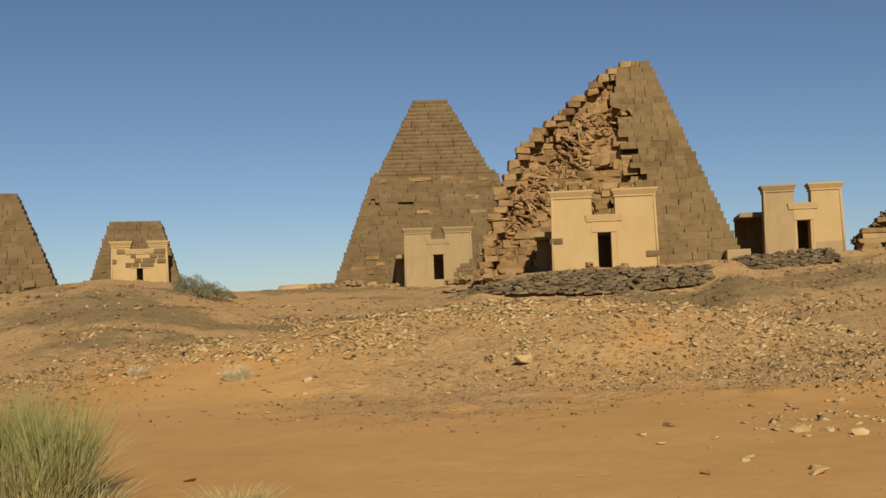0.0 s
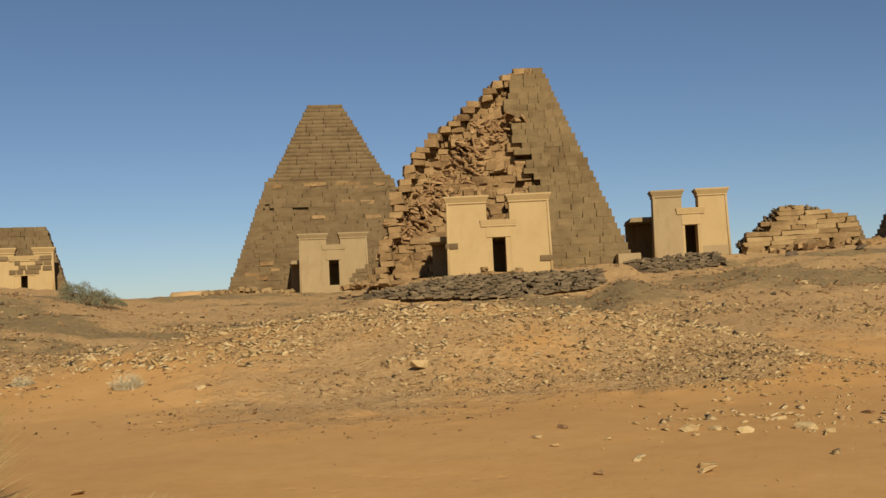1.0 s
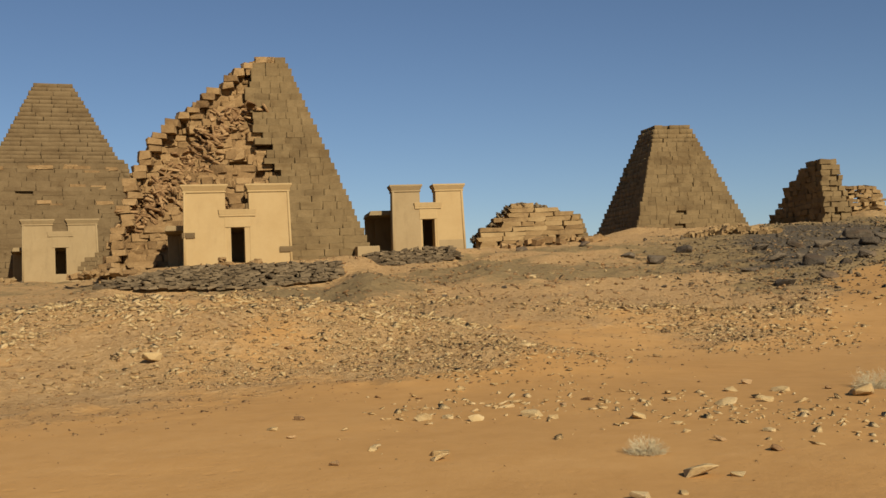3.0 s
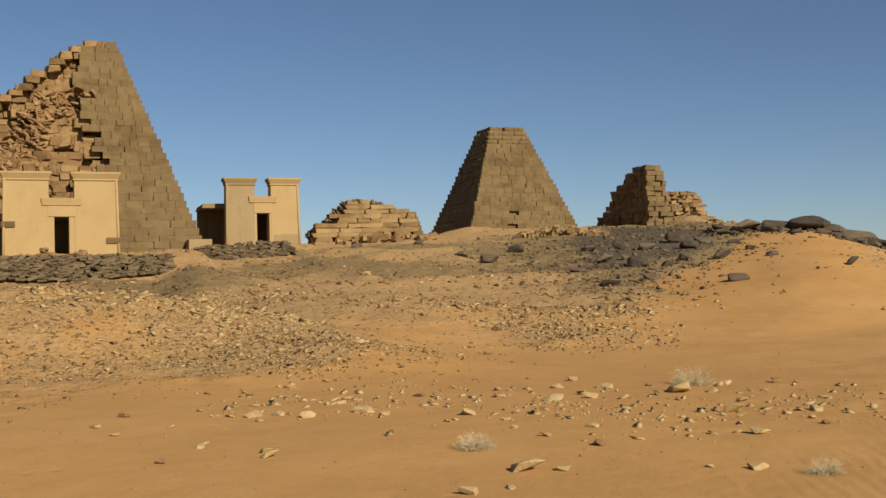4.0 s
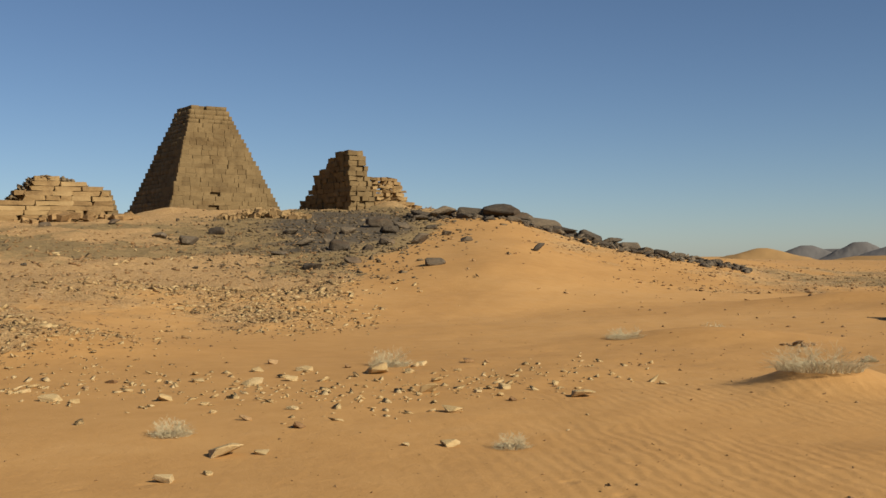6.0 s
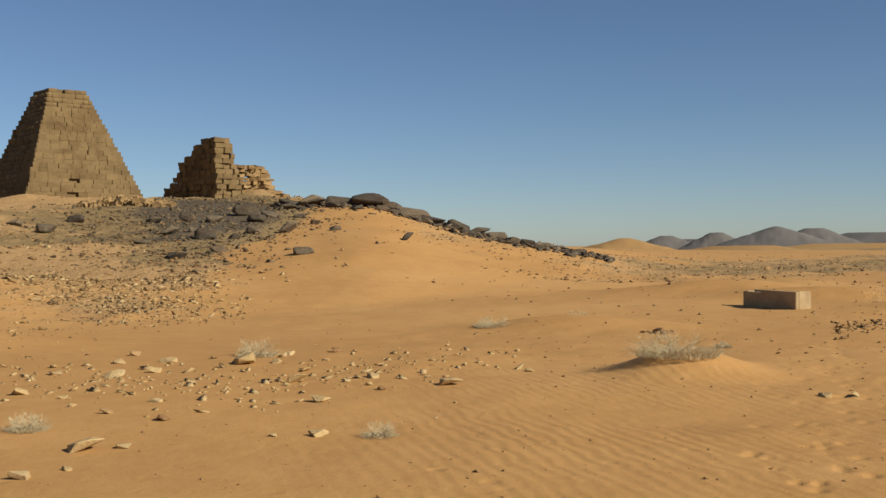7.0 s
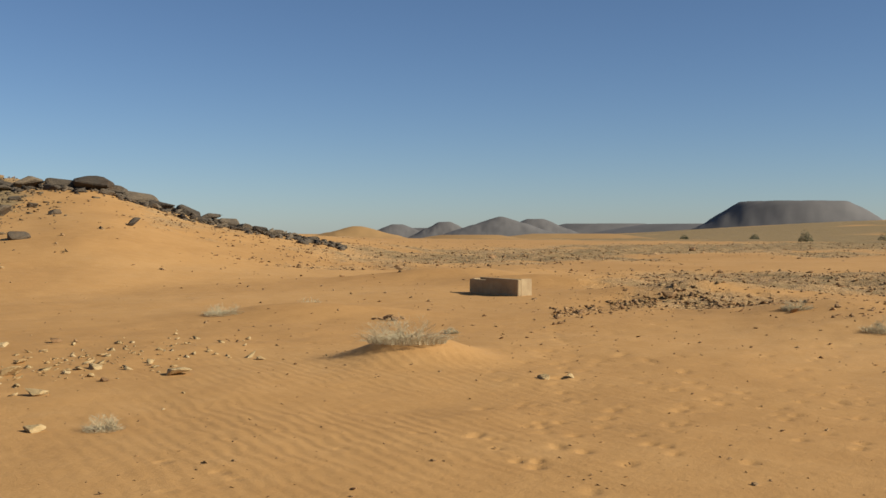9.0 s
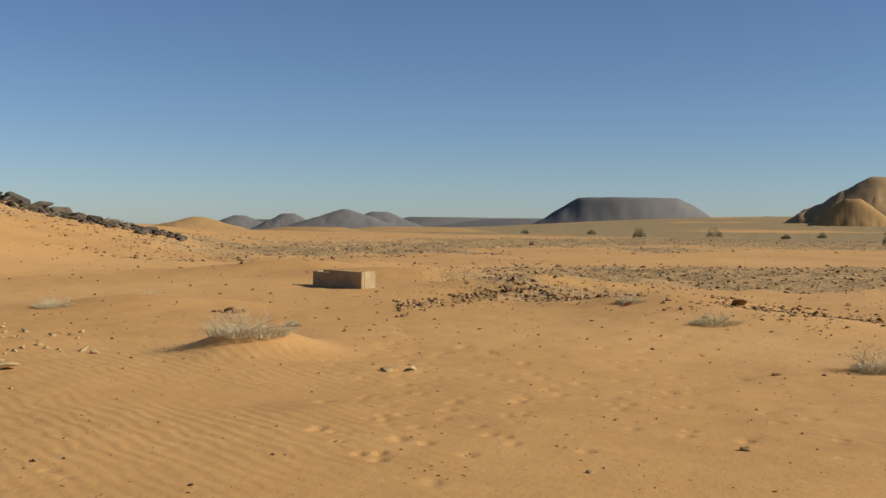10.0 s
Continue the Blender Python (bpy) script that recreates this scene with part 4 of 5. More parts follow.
PALE_A = [(7.27, 21.1, 0.24), (7.42, 20.2, 0.19), (9.30, 17.6, 0.13), (7.73, 16.0, 0.10), (-0.03, 19.6, 0.14), (-9.84, 13.1, 0.16), (-15.83, 13.8, 0.10),
          (-15.10, 11.3, 0.15), (-18.57, 10.8, 0.26), (-17.71, 13.7, 0.21), (-19.00, 40.2, 0.25), (4.91, 25.7, 0.19), (-3.02, 23.1, 0.19)]
PALE_B = [(-20.56, 21.3, 0.20), (-23.13, 21.2, 0.28), (-21.94, 23.7, 0.20), (-29.52, 29.1, 0.39), (-29.22, 28.2, 0.17), (-34.54, 31.5, 0.19), (-40.56, 37.4, 0.31), (-41.85, 35.2, 0.22),
          (-15.59, 13.7, 0.09), (-17.51, 13.6, 0.21), (-18.90, 13.7, 0.17), (-20.39, 13.4, 0.25), (-22.02, 14.7, 0.26), (-23.31, 13.7, 0.35), (-24.46, 13.4, 0.17), (-26.95, 15.1, 0.14),
          (-29.00, 14.8, 0.18), (-30.47, 14.8, 0.20), (-28.83, 13.1, 0.25), (-30.73, 12.6, 0.13), (-33.42, 15.9, 0.23), (-35.77, 15.8, 0.28)]
PALE_C = [(-33.11, 14.3, 0.37), (-35.17, 14.7, 0.23), (-39.40, 15.2, 0.47), (-41.13, 15.2, 0.20), (-41.86, 16.4, 0.20), (-42.68, 14.2, 0.19), (-42.19, 13.2, 0.30), (-44.78, 13.1, 0.16),
          (-46.17, 13.4, 0.25), (-49.03, 13.5, 0.14), (-50.21, 12.7, 0.33), (-14.89, 11.2, 0.15), (-18.44, 10.5, 0.22), (-35.13, 11.9, 0.15), (-43.48, 11.6, 0.26), (-43.24, 9.6, 0.21),
          (-41.02, 9.6, 0.10), (-30.80, 8.7, 0.11), (-28.74, 8.5, 0.22), (-31.70, 9.5, 0.35), (-33.61, 9.5, 0.17), (-70.49, 12.2, 0.16), (-69.01, 12.0, 0.17), (-54.33, 14.1, 0.15)]
RUST_A = [(-2.63, 15.3, 0.08), (-5.43, 17.2, 0.12), (-7.18, 18.8, 0.14), (-10.81, 21.4, 0.20), (-9.78, 19.3, 0.14), (-14.83, 20.3, 0.17), (-15.36, 19.6, 0.10), (-8.03, 22.6, 0.23),
          (-11.27, 14.0, 0.19), (-10.82, 12.4, 0.13), (-13.02, 10.4, 0.13), (13.28, 10.9, 0.15), (-26.22, 15.2, 0.21), (-34.22, 17.0, 0.21), (-38.02, 16.1, 0.15), (-44.26, 16.7, 0.21),
          (-46.56, 12.4, 0.15), (-32.77, 11.3, 0.14), (-35.46, 10.7, 0.19), (-45.24, 16.6, 0.12), (-48.76, 13.7, 0.10), (-24.91, 14.7, 0.12)]
RUST_B = [(-61.53, 47.4, 0.49), (-66.38, 62.4, 0.7), (-78.00, 43.7, 0.27), (-80.47, 43.9, 0.27), (-60.92, 19.4, 0.26), (-60.55, 19.6, 0.16), (-61.3, 19.3, 0.20), (-61.7, 19.6, 0.13), (-60.2, 19.5, 0.12), (-66.84, 16.0, 0.08), (-68.17, 16.2, 0.07), (-81.6, 20.4, 0.22),
          (-83.6, 20.8, 0.18), (-75.47, 25.7, 0.40), (-74.78, 77.6, 0.6), (-76.55, 86.0, 0.8), (-77.14, 81.7, 0.5), (-81.06, 9.4, 0.05), (-83.14, 9.6, 0.045), (-79.70, 7.3, 0.055),
          (-87.56, 8.4, 0.10), (-88.97, 12.8, 0.13), (-92.33, 24.8, 0.23), (-78.49, 8.1, 0.04), (-87.1, 20.6, 0.36)]
loose("pale_stone", STONE, "pale_stone", "pale", PALE_A + PALE_B + PALE_C, "{} pale limestone rock half sunk in sand", "stone", "pale stones", 51, 0.66, 0.24, 1.2)
loose("pale_stone", STONE, "pale_stone", "pale", [(-4.01, 20.8, 0.46)], "big pale limestone block on the gravel mound", "stone", "pale stones", 58, 1.15, 0.15)
loose("brown_stone", STONE, "rust_stone", "rust", RUST_A + RUST_B, "{} dark brown rock lying on sand", "stone", "brown stones", 52, 0.75, 0.2)
BOULDERS_A = [(-29.99, 53.4, 1.27), (-31.41, 59.8, 1.11), (-28.58, 57.6, 1.01), (-38.44, 45.2, 0.93), (-42.56, 42.3, 0.96), (-36.33, 43.5, 1.12), (-48.02, 47.6, 0.93), (-44.29, 50.9, 0.79),
              (-37.09, 53.6, 0.72), (-41.87, 51.8, 1.17), (-34.58, 48.7, 1.00), (-39.73, 61.2, 1.89), (-38.12, 58.3, 1.20), (-36.81, 58.7, 1.21), (-40.14, 52.3, 0.97), (-39.12, 50.3, 0.78)]
BOULDERS_B = [(-35.19, 57.8, 1.07), (-41.03, 59.8, 1.23), (-40.30, 57.4, 1.30), (-37.67, 50.5, 1.30), (-35.92, 53.4, 1.21), (-26.35, 63.9, 0.92), (-23.10, 62.8, 0.78), (-19.00, 38.9, 0.24),
              (-22.12, 41.3, 0.30), (-30.29, 43.8, 0.32), (-38.67, 41.7, 0.34), (-42.46, 58.7, 0.73), (-43.30, 55.2, 0.68)]
# the outcrop along the skyline
CREST = [(-42.3, 65, 1.5), (-43.0, 65, 1.5), (-44.6, 65, 1.5), (-46.2, 64.5, 2.1), (-47.2, 64, 1.3), (-48.3, 63.5, 1.6), (-49.4, 62.5, 1.2), (-50.7, 62, 1.3), (-51.7, 61.5, 1.2), (-52.7, 61, 1.1),
         (-53.5, 60.5, 0.9), (-54.3, 60.5, 0.8), (-55.2, 61, 0.7), (-56.0, 61, 0.7), (-57.0, 61.5, 0.5), (-50.1, 62.5, 0.8), (-47.8, 64, 0.8), (-45.4, 65, 0.9)]
loose("boulder", BOULDER, "boulder", "boulder", [(a, d, w * 0.86) for a, d, w in BOULDERS_A + BOULDERS_B], "weathered black boulder on the stony slope", "boulder", "black boulders", 53, 0.95, 0.34)
loose("boulder", BOULDER, "boulder", "boulder", CREST + [(a + 0.42, d - 1.3, w * 0.62) for a, d, w in CREST[::2]], "rounded dark outcrop boulder on the ridge crest", "boulder", "ridge outcrop", 54, 1.05, 0.42, 1.5, 9)


# ---------------- gravel and rubble that nobody could count ----------------
def scatter(name, label, tone, count, az0, az1, r0, r1, keep, size, seed, flat=0.7):
    r = np.random.default_rng(seed)
    az = r.uniform(az0, az1, count * 3)
    d = np.exp(r.uniform(math.log(r0), math.log(r1), count * 3))
    x, y = -np.sin(np.radians(az)) * d, np.cos(np.radians(az)) * d
    chance = keep(az, d, x, y)
    ok = np.nonzero(r.random(count * 3) < chance)[0][:count]
    x, y, d = x[ok], y[ok], d[ok]
    z = height(x, y)
    s = size * np.exp(np.clip(r.normal(0, 0.5, len(ok)), -1.2, 0.95)) * np.clip(d / 28, 0.45, 1.7)
    turns = r.uniform(0, 2 * np.pi, len(ok))
    tilt = r.normal(0, 0.25, (len(ok), 2))
    vs, fs, at = [], [], 0
    for k in range(len(ok)):
        v, f = PEBBLE[k % 8]
        c, sn = math.cos(turns[k]), math.sin(turns[k])
        m = np.array([[c, -sn, 0], [sn, c, 0], [tilt[k, 0], tilt[k, 1], 1]]) * np.array([1.25, 0.95, flat]) * s[k]
        vs.append(v @ m.T + (x[k], y[k], z[k] + s[k] * flat * 0.22))
        fs.append(f + at)
        at += len(v)
    v, f = np.concatenate(vs), np.concatenate(fs)
    me = bpy.data.meshes.new(name)
    me.vertices.add(len(v))
    me.vertices.foreach_set("co", v.ravel())
    me.loops.add(f.size)
    me.loops.foreach_set("vertex_index", f.ravel().astype(np.int32))
    me.polygons.add(len(f))
    me.polygons.foreach_set("loop_start", np.arange(0, f.size, 3, dtype=np.int32))
    me.materials.append(BLOCK[tone, True])
    me.update()
    return tagged(new(name, me), label, "gravel", kind="stuff")


def on_slope(az, d, x, y):
    return np.clip(1.5 * cover(x, y)[0], 0, 1) * np.where(d < 60, 1, 0.4)


def pale_patches(az, d, x, y):
    patch = np.clip(smooth(0.0, 0.35, fbm(x, y, 4, 61) + 0.05) + 1.2 * smooth(0.3, 0.7, mound_lift(x, y)) * (d < 33) * smooth(-0.1, 0.2, fbm(x, y, 2.5, 62)), 0, 1)
    return on_slope(az, d, x, y) * patch * (1 - 0.8 * cover(x, y)[1]) * np.where(d < 42, 1, 0.25)


def dark_patches(az, d, x, y):
    return np.clip(cover(x, y)[1] * 1.2, 0, 1) * (d < 75) * (0.06 + 0.94 * smooth(-28, -33, az))


def on_plain(az, d, x, y):
    return np.clip(cover(x, y)[0] + 0.03, 0, 1)


def along_row(az, d, x, y):
    return np.exp(-(((d - 14.2 - 1.2 * np.sin(az * 0.21)) / 1.5) ** 2)) * smooth(-13, -20, az) * smooth(-56, -46, az) + 0.015


scatter("brown_rubble", "loose brown and rust-coloured rubble strewn over the slope", "rust", 12500, -58, 28, 13, 80, on_slope, 0.042, 1)
scatter("pale_rubble", "loose pale limestone chips strewn over the mounds", "pale", 9000, -46, 24, 13, 62, pale_patches, 0.056, 2)
scatter("black_rubble", "loose black ironstone rubble on the ridge", "dark", 9000, -52, 26, 36, 78, dark_patches, 0.052, 3)
scatter("plain_gravel", "dark gravel scattered over the sandy plain", "rust", 11000, -104, -52, 12, 160, on_plain, 0.038, 4)
scatter("spit_rubble", "dark rubble heaped along a low sandy rise", "rust", 2200, -94, -69.5, 15, 30,
        lambda az, d, x, y: np.clip(np.exp(-(((d - np.interp(-az, (69.8, 75.5, 79, 83, 92), (20.8, 26.3, 24, 21.6, 20.5))) / 1.7) ** 2)) * smooth(-0.25, 0.15, fbm(x, y, 2, 71)), 0, 1), 0.062, 7)
scatter("rise_stones", "tan broken stones heaped along a low sandy rise", "tan", 1300, -94, -69.5, 15, 30,
        lambda az, d, x, y: np.clip(np.exp(-(((d - np.interp(-az, (69.8, 75.5, 79, 83, 92), (20.8, 26.0, 23.6, 21.4, 20.3))) / 1.8) ** 2)) * smooth(-0.2, 0.2, fbm(x, y, 2, 72)), 0, 1), 0.055, 17)
scatter("crest_rubble", "dark broken rock along the ridge crest", "boulder", 2200, -58.5, -41, 54, 68,
        lambda az, d, x, y: np.exp(-(((d - np.interp(-az, (41, 46, 52, 58), (66, 65, 61.5, 61))) / 1.9) ** 2)), 0.105, 8)
scatter("tan_rubble", "loose tan sandstone chips on the mounds", "tan", 10000, -40, 26, 15, 48, pale_patches, 0.054, 9)
scatter("mound_chips", "pale broken stones covering the gravel mounds", "pale", 7200, -24, 14, 15, 31,
        lambda az, d, x, y: np.clip(smooth(0.25, 0.65, mound_lift(x, y)) * smooth(-0.25, 0.3, fbm(x, y, 1.6, 64)), 0, 1) * smooth(16, 19, d), 0.072, 10)
scatter("sand_pebbles", "small pebbles lying in the sand", "rust", 1500, -104, 26, 6, 30, lambda az, d, x, y: 0.3 + 0 * d, 0.018, 5)
scatter("sand_stones", "small dark stones scattered over trodden sand", "rust", 420, -104, -46, 6, 24, lambda az, d, x, y: 0.3 + 0 * d, 0.033, 15)
scatter("pale_chips", "broken pale stones in a line across the sand", "pale", 1000, -58, -10, 10, 20, along_row, 0.070, 6)


# ---------------- plants ----------------
def blades(name, count, radius, tall, width, mat, parent, seed, spread=0.5, bend=0.3, label="", lean=(0, 0)):
    """Thin tapering stalks from a tuft, each of three bent segments."""
    r = random.Random(seed)
    v, f = [], []
    for _ in range(count):
        a, q = r.uniform(0, 2 * math.pi), radius * math.sqrt(r.random())
        bx, by = q * math.cos(a), q * math.sin(a)
        h = tall * r.uniform(0.45, 1.0)
        out = spread * (q / radius) * h + r.gauss(0, 0.12) * h
        dx, dy = math.cos(a) * out + r.gauss(0, bend * 0.3) * h + lean[0] * h, math.sin(a) * out + r.gauss(0, bend * 0.3) * h + lean[1] * h
        w = width * r.uniform(0.6, 1.3)
        ang = r.uniform(0, math.pi)
        wx, wy = math.cos(ang) * w, math.sin(ang) * w
        s = len(v)
        for t, ww in ((0, 1.0), (0.4, 0.85), (0.75, 0.55), (1.0, 0.1)):
            px_, py_, pz_ = bx + dx * t ** 1.6, by + dy * t ** 1.6, h * (t - bend * 0.25 * t * t) - 0.03
            v += [(px_ - wx * ww, py_ - wy * ww, pz_), (px_ + wx * ww, py_ + wy * ww, pz_)]
        f += [(s + 2 * k, s + 2 * k + 1, s + 2 * k + 3, s + 2 * k + 2) for k in range(3)]
    return mesh_object(name, v, f, mat, parent, label)


def twigs(name, radius, tall, count, mat, parent, seed, thick=0.006):
    """A tangle of forked twigs."""
    r = random.Random(seed)
    v, f = [], []

    def stick(a, b, w):
        d = (b - a).normalized()
        s1 = d.cross(Vector((0.3, 0.2, 0.9))).normalized() * w
        s2 = d.cross(s1).normalized() * w
        s = len(v)
        for p, k in ((a, 1.0), (b, 0.55)):
            v.extend([tuple(p + s1 * k), tuple(p - s1 * 0.5 * k + s2 * 0.87 * k), tuple(p - s1 * 0.5 * k - s2 * 0.87 * k)])
        f.extend([(s, s + 1, s + 4, s + 3), (s + 1, s + 2, s + 5, s + 4), (s + 2, s, s + 3, s + 5)])

    def grow(p, way, length, w, depth):
        q = p + way * length
        q.z = max(q.z, 0.01)
        stick(p, q, w)
        if depth:
            for _ in range(3 if depth > 1 else 2):
                turn = Vector((r.gauss(0, 1), r.gauss(0, 1), r.gauss(0.15, 0.7))).normalized()
                grow(q, (way + turn * 0.85).normalized(), length * r.uniform(0.55, 0.85), w * 0.7, depth - 1)

    for _ in range(count):
        a, up = r.uniform(0, 2 * math.pi), r.uniform(0.25, 1.0)
        q = radius * 0.35 * r.random()
        way = Vector((math.cos(a) * (1.25 - up * 0.8), math.sin(a) * (1.25 - up * 0.8), up * tall / radius)).normalized()
        grow(Vector((math.cos(a) * q, math.sin(a) * q, -0.02)), way, min(radius, tall) * r.uniform(0.35, 0.55), thick, 3)
    return mesh_object(name, v, f, mat, parent)


def dry_bush(az, dist, radius, tall, seed, label="dry grey leafless desert shrub on sand", stretch=1.0):
    p = spot(az, dist)
    bush = empty("dry_bush", pose(p.x, p.y, p.z, 0, 0, az) @ Matrix.Diagonal((stretch, 1, 1, 1)), label, "shrub", "dry shrubs")
    twigs("twig_tangle", radius, tall, 34, TWIG, bush, seed, 0.0014 + 0.00011 * dist)
    blades("dry_stalk_spray", 1500, radius * 0.95, tall * 0.62, 0.0009 + 0.00007 * dist, TWIG, bush, seed + 1, 0.5, 1.2)
    return bush


def grass_clump():
    p = spot(20.95, 10.2)
    clump = empty("grass_clump", pose(p.x, p.y, p.z), "tall green desert grass clump with straw-coloured base", "grass")
    r = random.Random(80)
    for k in range(7):
        tuft = blades("green_tuft", 480, 0.20, r.uniform(0.95, 1.35), 0.0034, GRASS, clump, 810 + k, 0.22, 0.35, lean=(r.uniform(-0.12, 0.12), r.uniform(-0.1, 0.1)))
        tuft.location = (r.uniform(-0.38, 0.34), r.uniform(-0.25, 0.3), 0)
    blades("straw_spray", 1000, 0.50, 0.85, 0.004, STRAW, clump, 82, 0.75, 0.6, "straw-coloured dry blades")
    q = spot(18.0, 9.9)
    small = empty("grass_tuft", pose(q.x, q.y, q.z), "low dry straw grass tuft beside the green clump", "grass")
    blades("straw_spray", 260, 0.22, 0.36, 0.004, STRAW, small, 83, 1.2, 0.8)
    q = spot(11.1, 9.15)
    tuft = empty("grass_tuft", pose(q.x, q.y, q.z), "straw grass tuft growing in the sand", "grass")
    blades("straw_spray", 420, 0.24, 0.30, 0.0035, STRAW, tuft, 84, 0.9, 0.5)


def acacia_bush():
    p = spot(12.45, 63.4)
    bush = empty("acacia_bush", pose(p.x, p.y, p.z - 0.1), "spreading grey-green acacia shrub on the mound", "shrub")
    r = random.Random(91)
    trunk = twigs("branch_tangle", 1.7, 1.15, 9, BARK, bush, 92, 0.025)
    v, f = [], []
    for _ in range(13000):
        a, q = r.uniform(0, 2 * math.pi), math.sqrt(r.random())
        x, y = math.cos(a) * q * 2.0, math.sin(a) * q * 1.2
        top_ = 1.9 * (1 - q ** 2) ** 0.6 * (0.9 - 0.22 * x) * (0.75 + 0.5 * noise.noise(Vector((x * 1.2, y * 1.2, 4))))
        z_ = top_ * r.uniform(0.15, 1.0) ** 0.6
        if noise.noise(Vector((x * 2, y * 2, z_ * 2))) < -0.18:
            continue
        c = Vector((x - 0.25 * z_, y, z_))
        d1 = Vector((r.gauss(0, 1), r.gauss(0, 1), r.gauss(0, 1))).normalized()
        d2 = d1.cross(Vector((r.gauss(0, 1), r.gauss(0, 1), r.gauss(0, 1)))).normalized()
        s_, l_ = 0.014, r.uniform(0.06, 0.16)
        n = len(v)
        v += [tuple(c - d2 * s_), tuple(c + d1 * l_ * 0.5 - d2 * s_ * 0.5 + d2 * 2 * s_), tuple(c + d1 * l_)]
        f.append((n, n + 1, n + 2))
    mesh_object("foliage", v, f, LEAF, bush, "sparse small grey-green leaves")


grass_clump()
acacia_bush()
dry_bush(-61.9, 13.6, 0.34, 0.30, 201, "wide pale grey desert shrub on a low sand mound", 1.5)
dry_bush(-56.88, 23.1, 0.28, 0.22, 203)
dry_bush(-52.54, 20.8, 0.40, 0.22, 205)
dry_bush(-93.7, 13.4, 0.30, 0.30, 207)
dry_bush(-85.97, 18.0, 0.42, 0.22, 209)
dry_bush(-81.72, 20.8, 0.28, 0.20, 211)
dry_bush(-64.22, 17.0, 0.10, 0.14, 213)
dry_bush(-29.08, 10.6, 0.17, 0.19, 215)
dry_bush(-46.49, 9.5, 0.15, 0.14, 217)
dry_bush(-40.28, 16.3, 0.26, 0.26, 219)
dry_bush(15.66, 23.8, 0.20, 0.22, 221)
dry_bush(10.77, 22.2, 0.28, 0.42, 223)


# scattered far acacias on the plain
def far_acacia(az, dist, wide, tall, seed):
    p = spot(az, dist)
    tree = empty("acacia_tree", pose(p.x, p.y, p.z - 0.1), "small dark low acacia tree on the plain", "tree", "far acacias")
    r = random.Random(seed)
    twigs("trunk", wide * 0.45, tall * 0.9, 4, BARK, tree, seed, 0.05)
    v, f = [], []
    for _ in range(900):
        a, q = r.uniform(0, 2 * math.pi), math.sqrt(r.random())
        c = Vector((math.cos(a) * q * wide / 2, math.sin(a) * q * wide / 2, max(0.05, tall * (0.15 + 0.85 * r.random() * (1 - q * q)) + 0.1 * r.gauss(0, 1))))
        d1 = Vector((r.gauss(0, 1), r.gauss(0, 1), r.gauss(0, 1))).normalized() * 0.13
        d2 = Vector((r.gauss(0, 1), r.gauss(0, 1), r.gauss(0, 1))).normalized() * 0.12
        n = len(v)
        v += [tuple(c), tuple(c + d1), tuple(c + d2)]
        f.append((n, n + 1, n + 2))
    mesh_object("crown", v, f, LEAF, tree)


for az_, d_, w_, t_ in ((-82.09, 170, 3.4, 2.6), (-85.82, 210, 5.0, 2.8), (-79.64, 230, 3.0, 1.6), (-89.3, 190, 2.6, 1.2), (-94.2, 120, 3.0, 3.4), (-91.0, 220, 3.0, 1.8), (-76.2, 260, 3.4, 1.6)):
    far_acacia(az_, d_, w_ * 0.62, t_ * 0.75, 300 + int(d_))


# ---------------- concrete trough ----------------
def trough():
    x, y = place(-66.45, 27.5)
    # long side from the far left end to the near right end
    ax, ay = place(-65.16, 28.6)
    bx, by = place(-67.70, 26.8)
    turn = math.degrees(math.atan2(by - ay, bx - ax))
    L = math.hypot(bx - ax, by - ay)
    z = min(float(height(np.array([ax]), np.array([ay]))[0]), float(height(np.array([bx]), np.array([by]))[0]))
    top = empty("trough", pose(ax, ay, z - 0.02, 0, 0, turn), "weathered pale concrete trough half sunk in sand", "trough")
    W, Hh, t = 0.42, 0.45, 0.09
    part("long_side", box_bm(0.36 * L, L, 0, t, -0.3, Hh, (0, 0, 0, 0), 0.02, 0.006, 1), CONCRETE, top)
    part("long_side", box_bm(0, 0.36 * L + 0.03, 0.001, t - 0.001, -0.3, Hh - 0.06, (0.02, 0, 0, 0), 0.02, 0.006, 6), CONCRETE, top)
    part("long_side", box_bm(0, L * 0.9, W - t, W, -0.3, Hh - 0.02, (0, 0, 0, 0), 0.015, 0.004, 2), CONCRETE, top)
    part("end_wall", box_bm(L - t, L + 0.003, t + 0.002, W - 0.001, -0.3, Hh + 0.01, (0, 0, 0, 0), 0.015, 0.004, 3), CONCRETE, top)
    part("end_wall", box_bm(-0.003, t, t + 0.002, W - t - 0.002, -0.3, Hh - 0.05, (0, 0, 0, 0), 0.015, 0.004, 4), CONCRETE, top)
    part("bottom", box_bm(t, L - t, t, W - t, -0.3, 0.08, (0, 0, 0, 0), 0.01, 0, 5), CONCRETE, top)


trough()


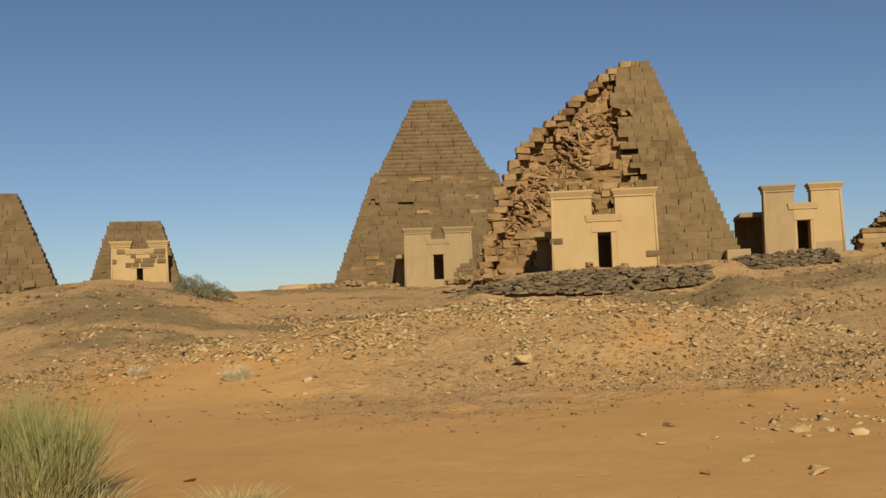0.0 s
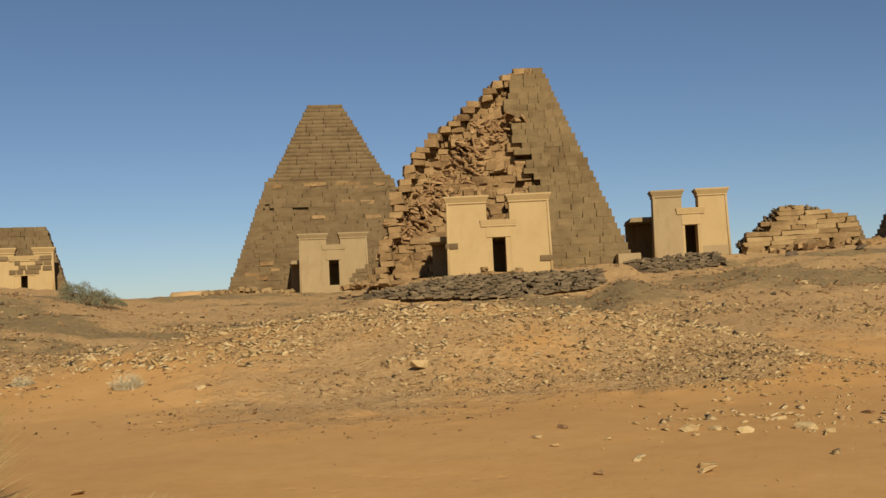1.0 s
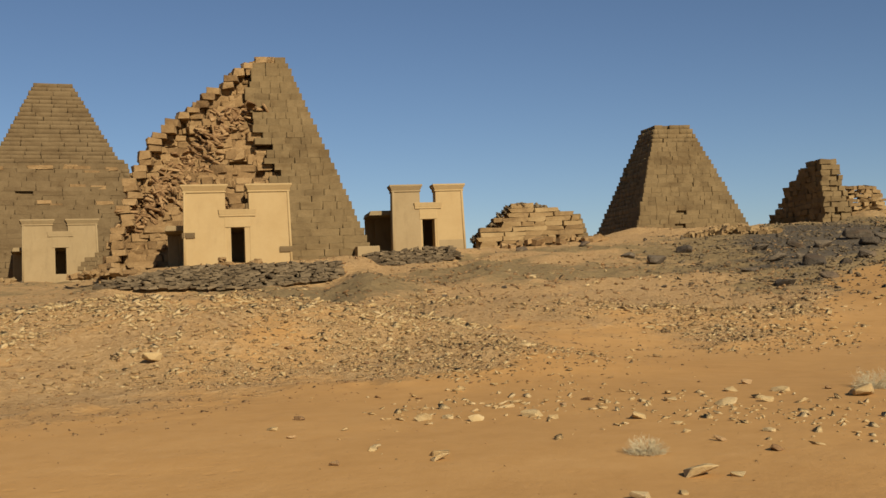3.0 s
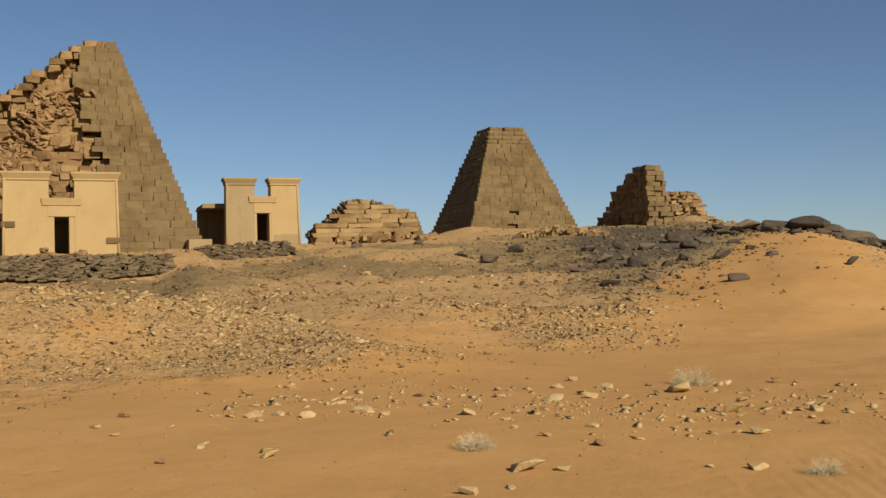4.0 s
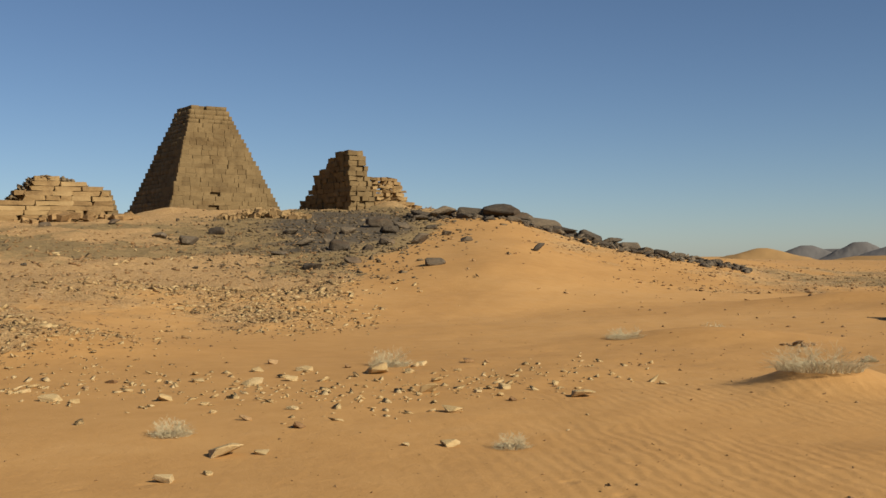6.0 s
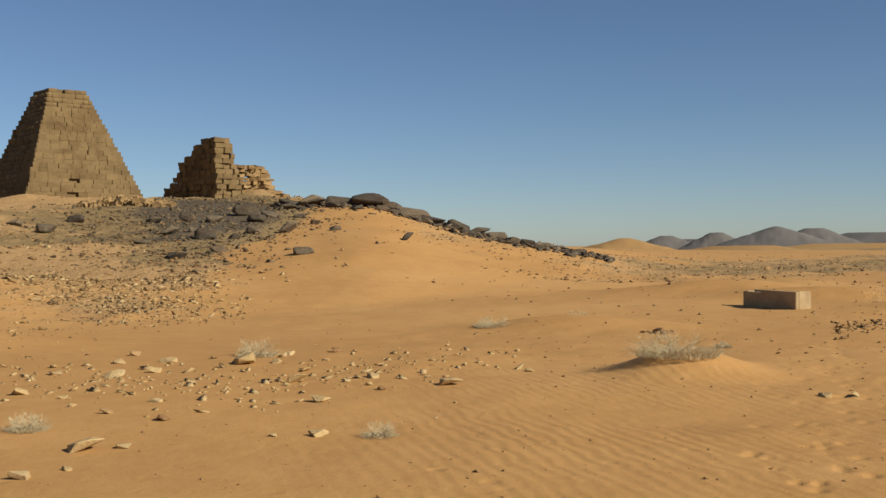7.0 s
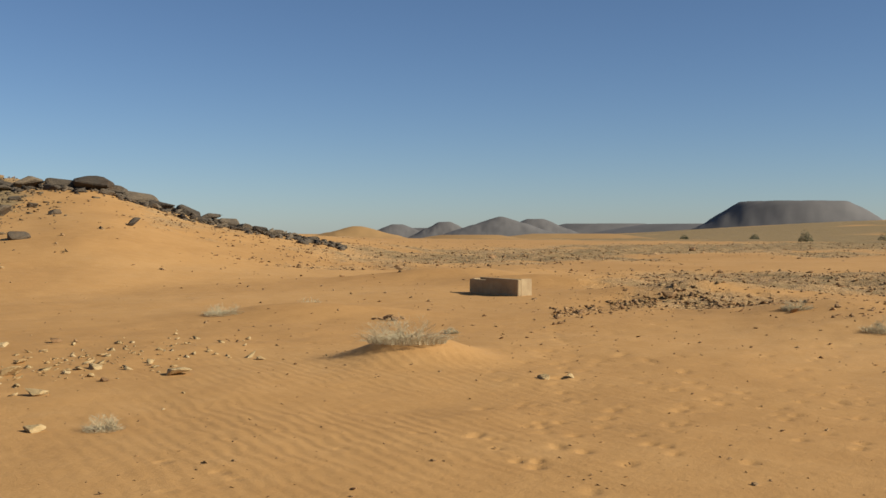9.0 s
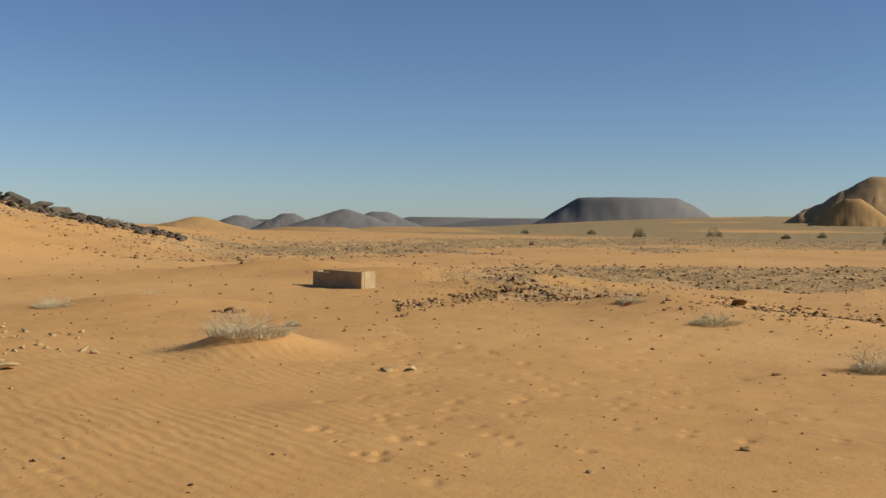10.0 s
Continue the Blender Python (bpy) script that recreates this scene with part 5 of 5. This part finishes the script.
# ---------------- far hills ----------------
def hill(name, label, az, dist, half_wide, high, mat, seed, flat_top=0.0, deep=0.5, sharp=1.0, base=-9.0, crags=0.0):
    """A far hill: a rounded or flat-topped rise with gullies."""
    x, y = place(az, dist)
    n, mrows = 120, 26
    v, f = [], []
    for j in range(mrows):
        for i in range(n + 1):
            u, w = -1 + 2 * i / n, -1 + 2 * j / (mrows - 1)
            q = math.hypot(u, w)
            q = max(0.0, (q - flat_top) / (1 - flat_top))
            h = max(0.0, 1.03 - math.sqrt(q * q + 0.0009)) if q < 1 else 0.0
            h = max(0.0, h - 0.03) / 0.97
            h = h ** sharp
            g = noise.fractal(Vector((u * 5 + seed * 7.7, w * 3, seed)), 1.0, 2.0, 5)
            h += (0.045 * g * (1 - abs(2 * h - 1)) + 0.012 * g * min(h * 4, 1)) * (1 + crags * 4)
            v.append((u * half_wide, w * half_wide * deep, base + max(h, 0) * high))
    for j in range(mrows - 1):
        for i in range(n):
            a = j * (n + 1) + i
            f.append((a, a + 1, a + n + 2, a + n + 1))
    ob = mesh_object(name, v, f, mat)
    ob.data.polygons.foreach_set("use_smooth", [True] * len(f))
    ob.matrix_world = pose(x, y, 0, 0, 0, az)
    return tagged(ob, label, "hill", "far hills")


def rise(el, dist):
    return 1.6 + dist * math.tan(radians(el)) + 9.0


hill("sand_dune", "low orange sand dune before the far hills", -59.3, 420, 32, 6.6, DUNE, 1, 0.05, 0.5, 1.3, -3.0)
hill("far_hill", "rounded dark brown hill on the horizon", -61.4, 1500, 68, rise(0.37, 1500), HILL, 2, 0.1, 0.5, 1.25)
hill("far_hill", "rounded dark brown hill on the horizon", -63.9, 1480, 60, rise(0.50, 1480), HILL, 3, 0.12, 0.5, 1.2)
hill("far_hill", "peaked dark brown hill on the horizon", -66.8, 1350, 100, rise(0.80, 1350), HILL, 4, 0.0, 0.5, 1.15)
hill("far_hill", "rounded dark brown hill on the horizon", -68.6, 1450, 84, rise(0.65, 1450), HILL, 5, 0.12, 0.5, 1.2)
hill("far_hill", "long low dark hill on the horizon", -72.2, 1700, 150, rise(0.40, 1700), HILL, 6, 0.4)
hill("far_hill", "long low dark hill on the horizon", -64.5, 1900, 160, rise(0.18, 1900), HILL, 9, 0.5)
hill("table_mountain", "flat-topped dark mesa on the horizon", -81.5, 1150, 132, rise(1.49, 1150), HILL, 7, 0.38, 0.6, 1.25)
hill("far_hill", "long low dark hill on the horizon", -79.0, 1600, 260, rise(0.38, 1600), HILL, 10, 0.5)
hill("sandy_hill", "steep brown hill half covered by drifted sand", -93.6, 520, 66, rise(2.55, 520), HILL_WARM, 8, 0.05, 0.7, 1.05, -9.0, 0.15)
hill("sand_dune", "bright sand drift before a dark hill", -92.4, 462, 27, rise(1.5, 462) - 4, DUNE, 15, 0.1, 0.5, 1.0, -5.0)
hill("sand_dune", "pale sand dune lying across the plain", -65.2, 260, 22, 2.4, DUNE, 11, 0.3, 0.5, 1.0, -1.6)
hill("sand_dune", "pale sand dune lying across the plain", -70.5, 300, 34, 2.6, DUNE, 12, 0.3, 0.4, 1.0, -1.6)
hill("far_ridge", "low rocky ridge beyond the pyramids", 7.0, 170, 11, rise(1.42, 170), HILL_WARM, 13, 0.4, 0.5)
hill("far_ridge", "low rocky ridge beyond the pyramids", 19.0, 180, 9, rise(1.55, 180), HILL_WARM, 14, 0.5, 0.5)
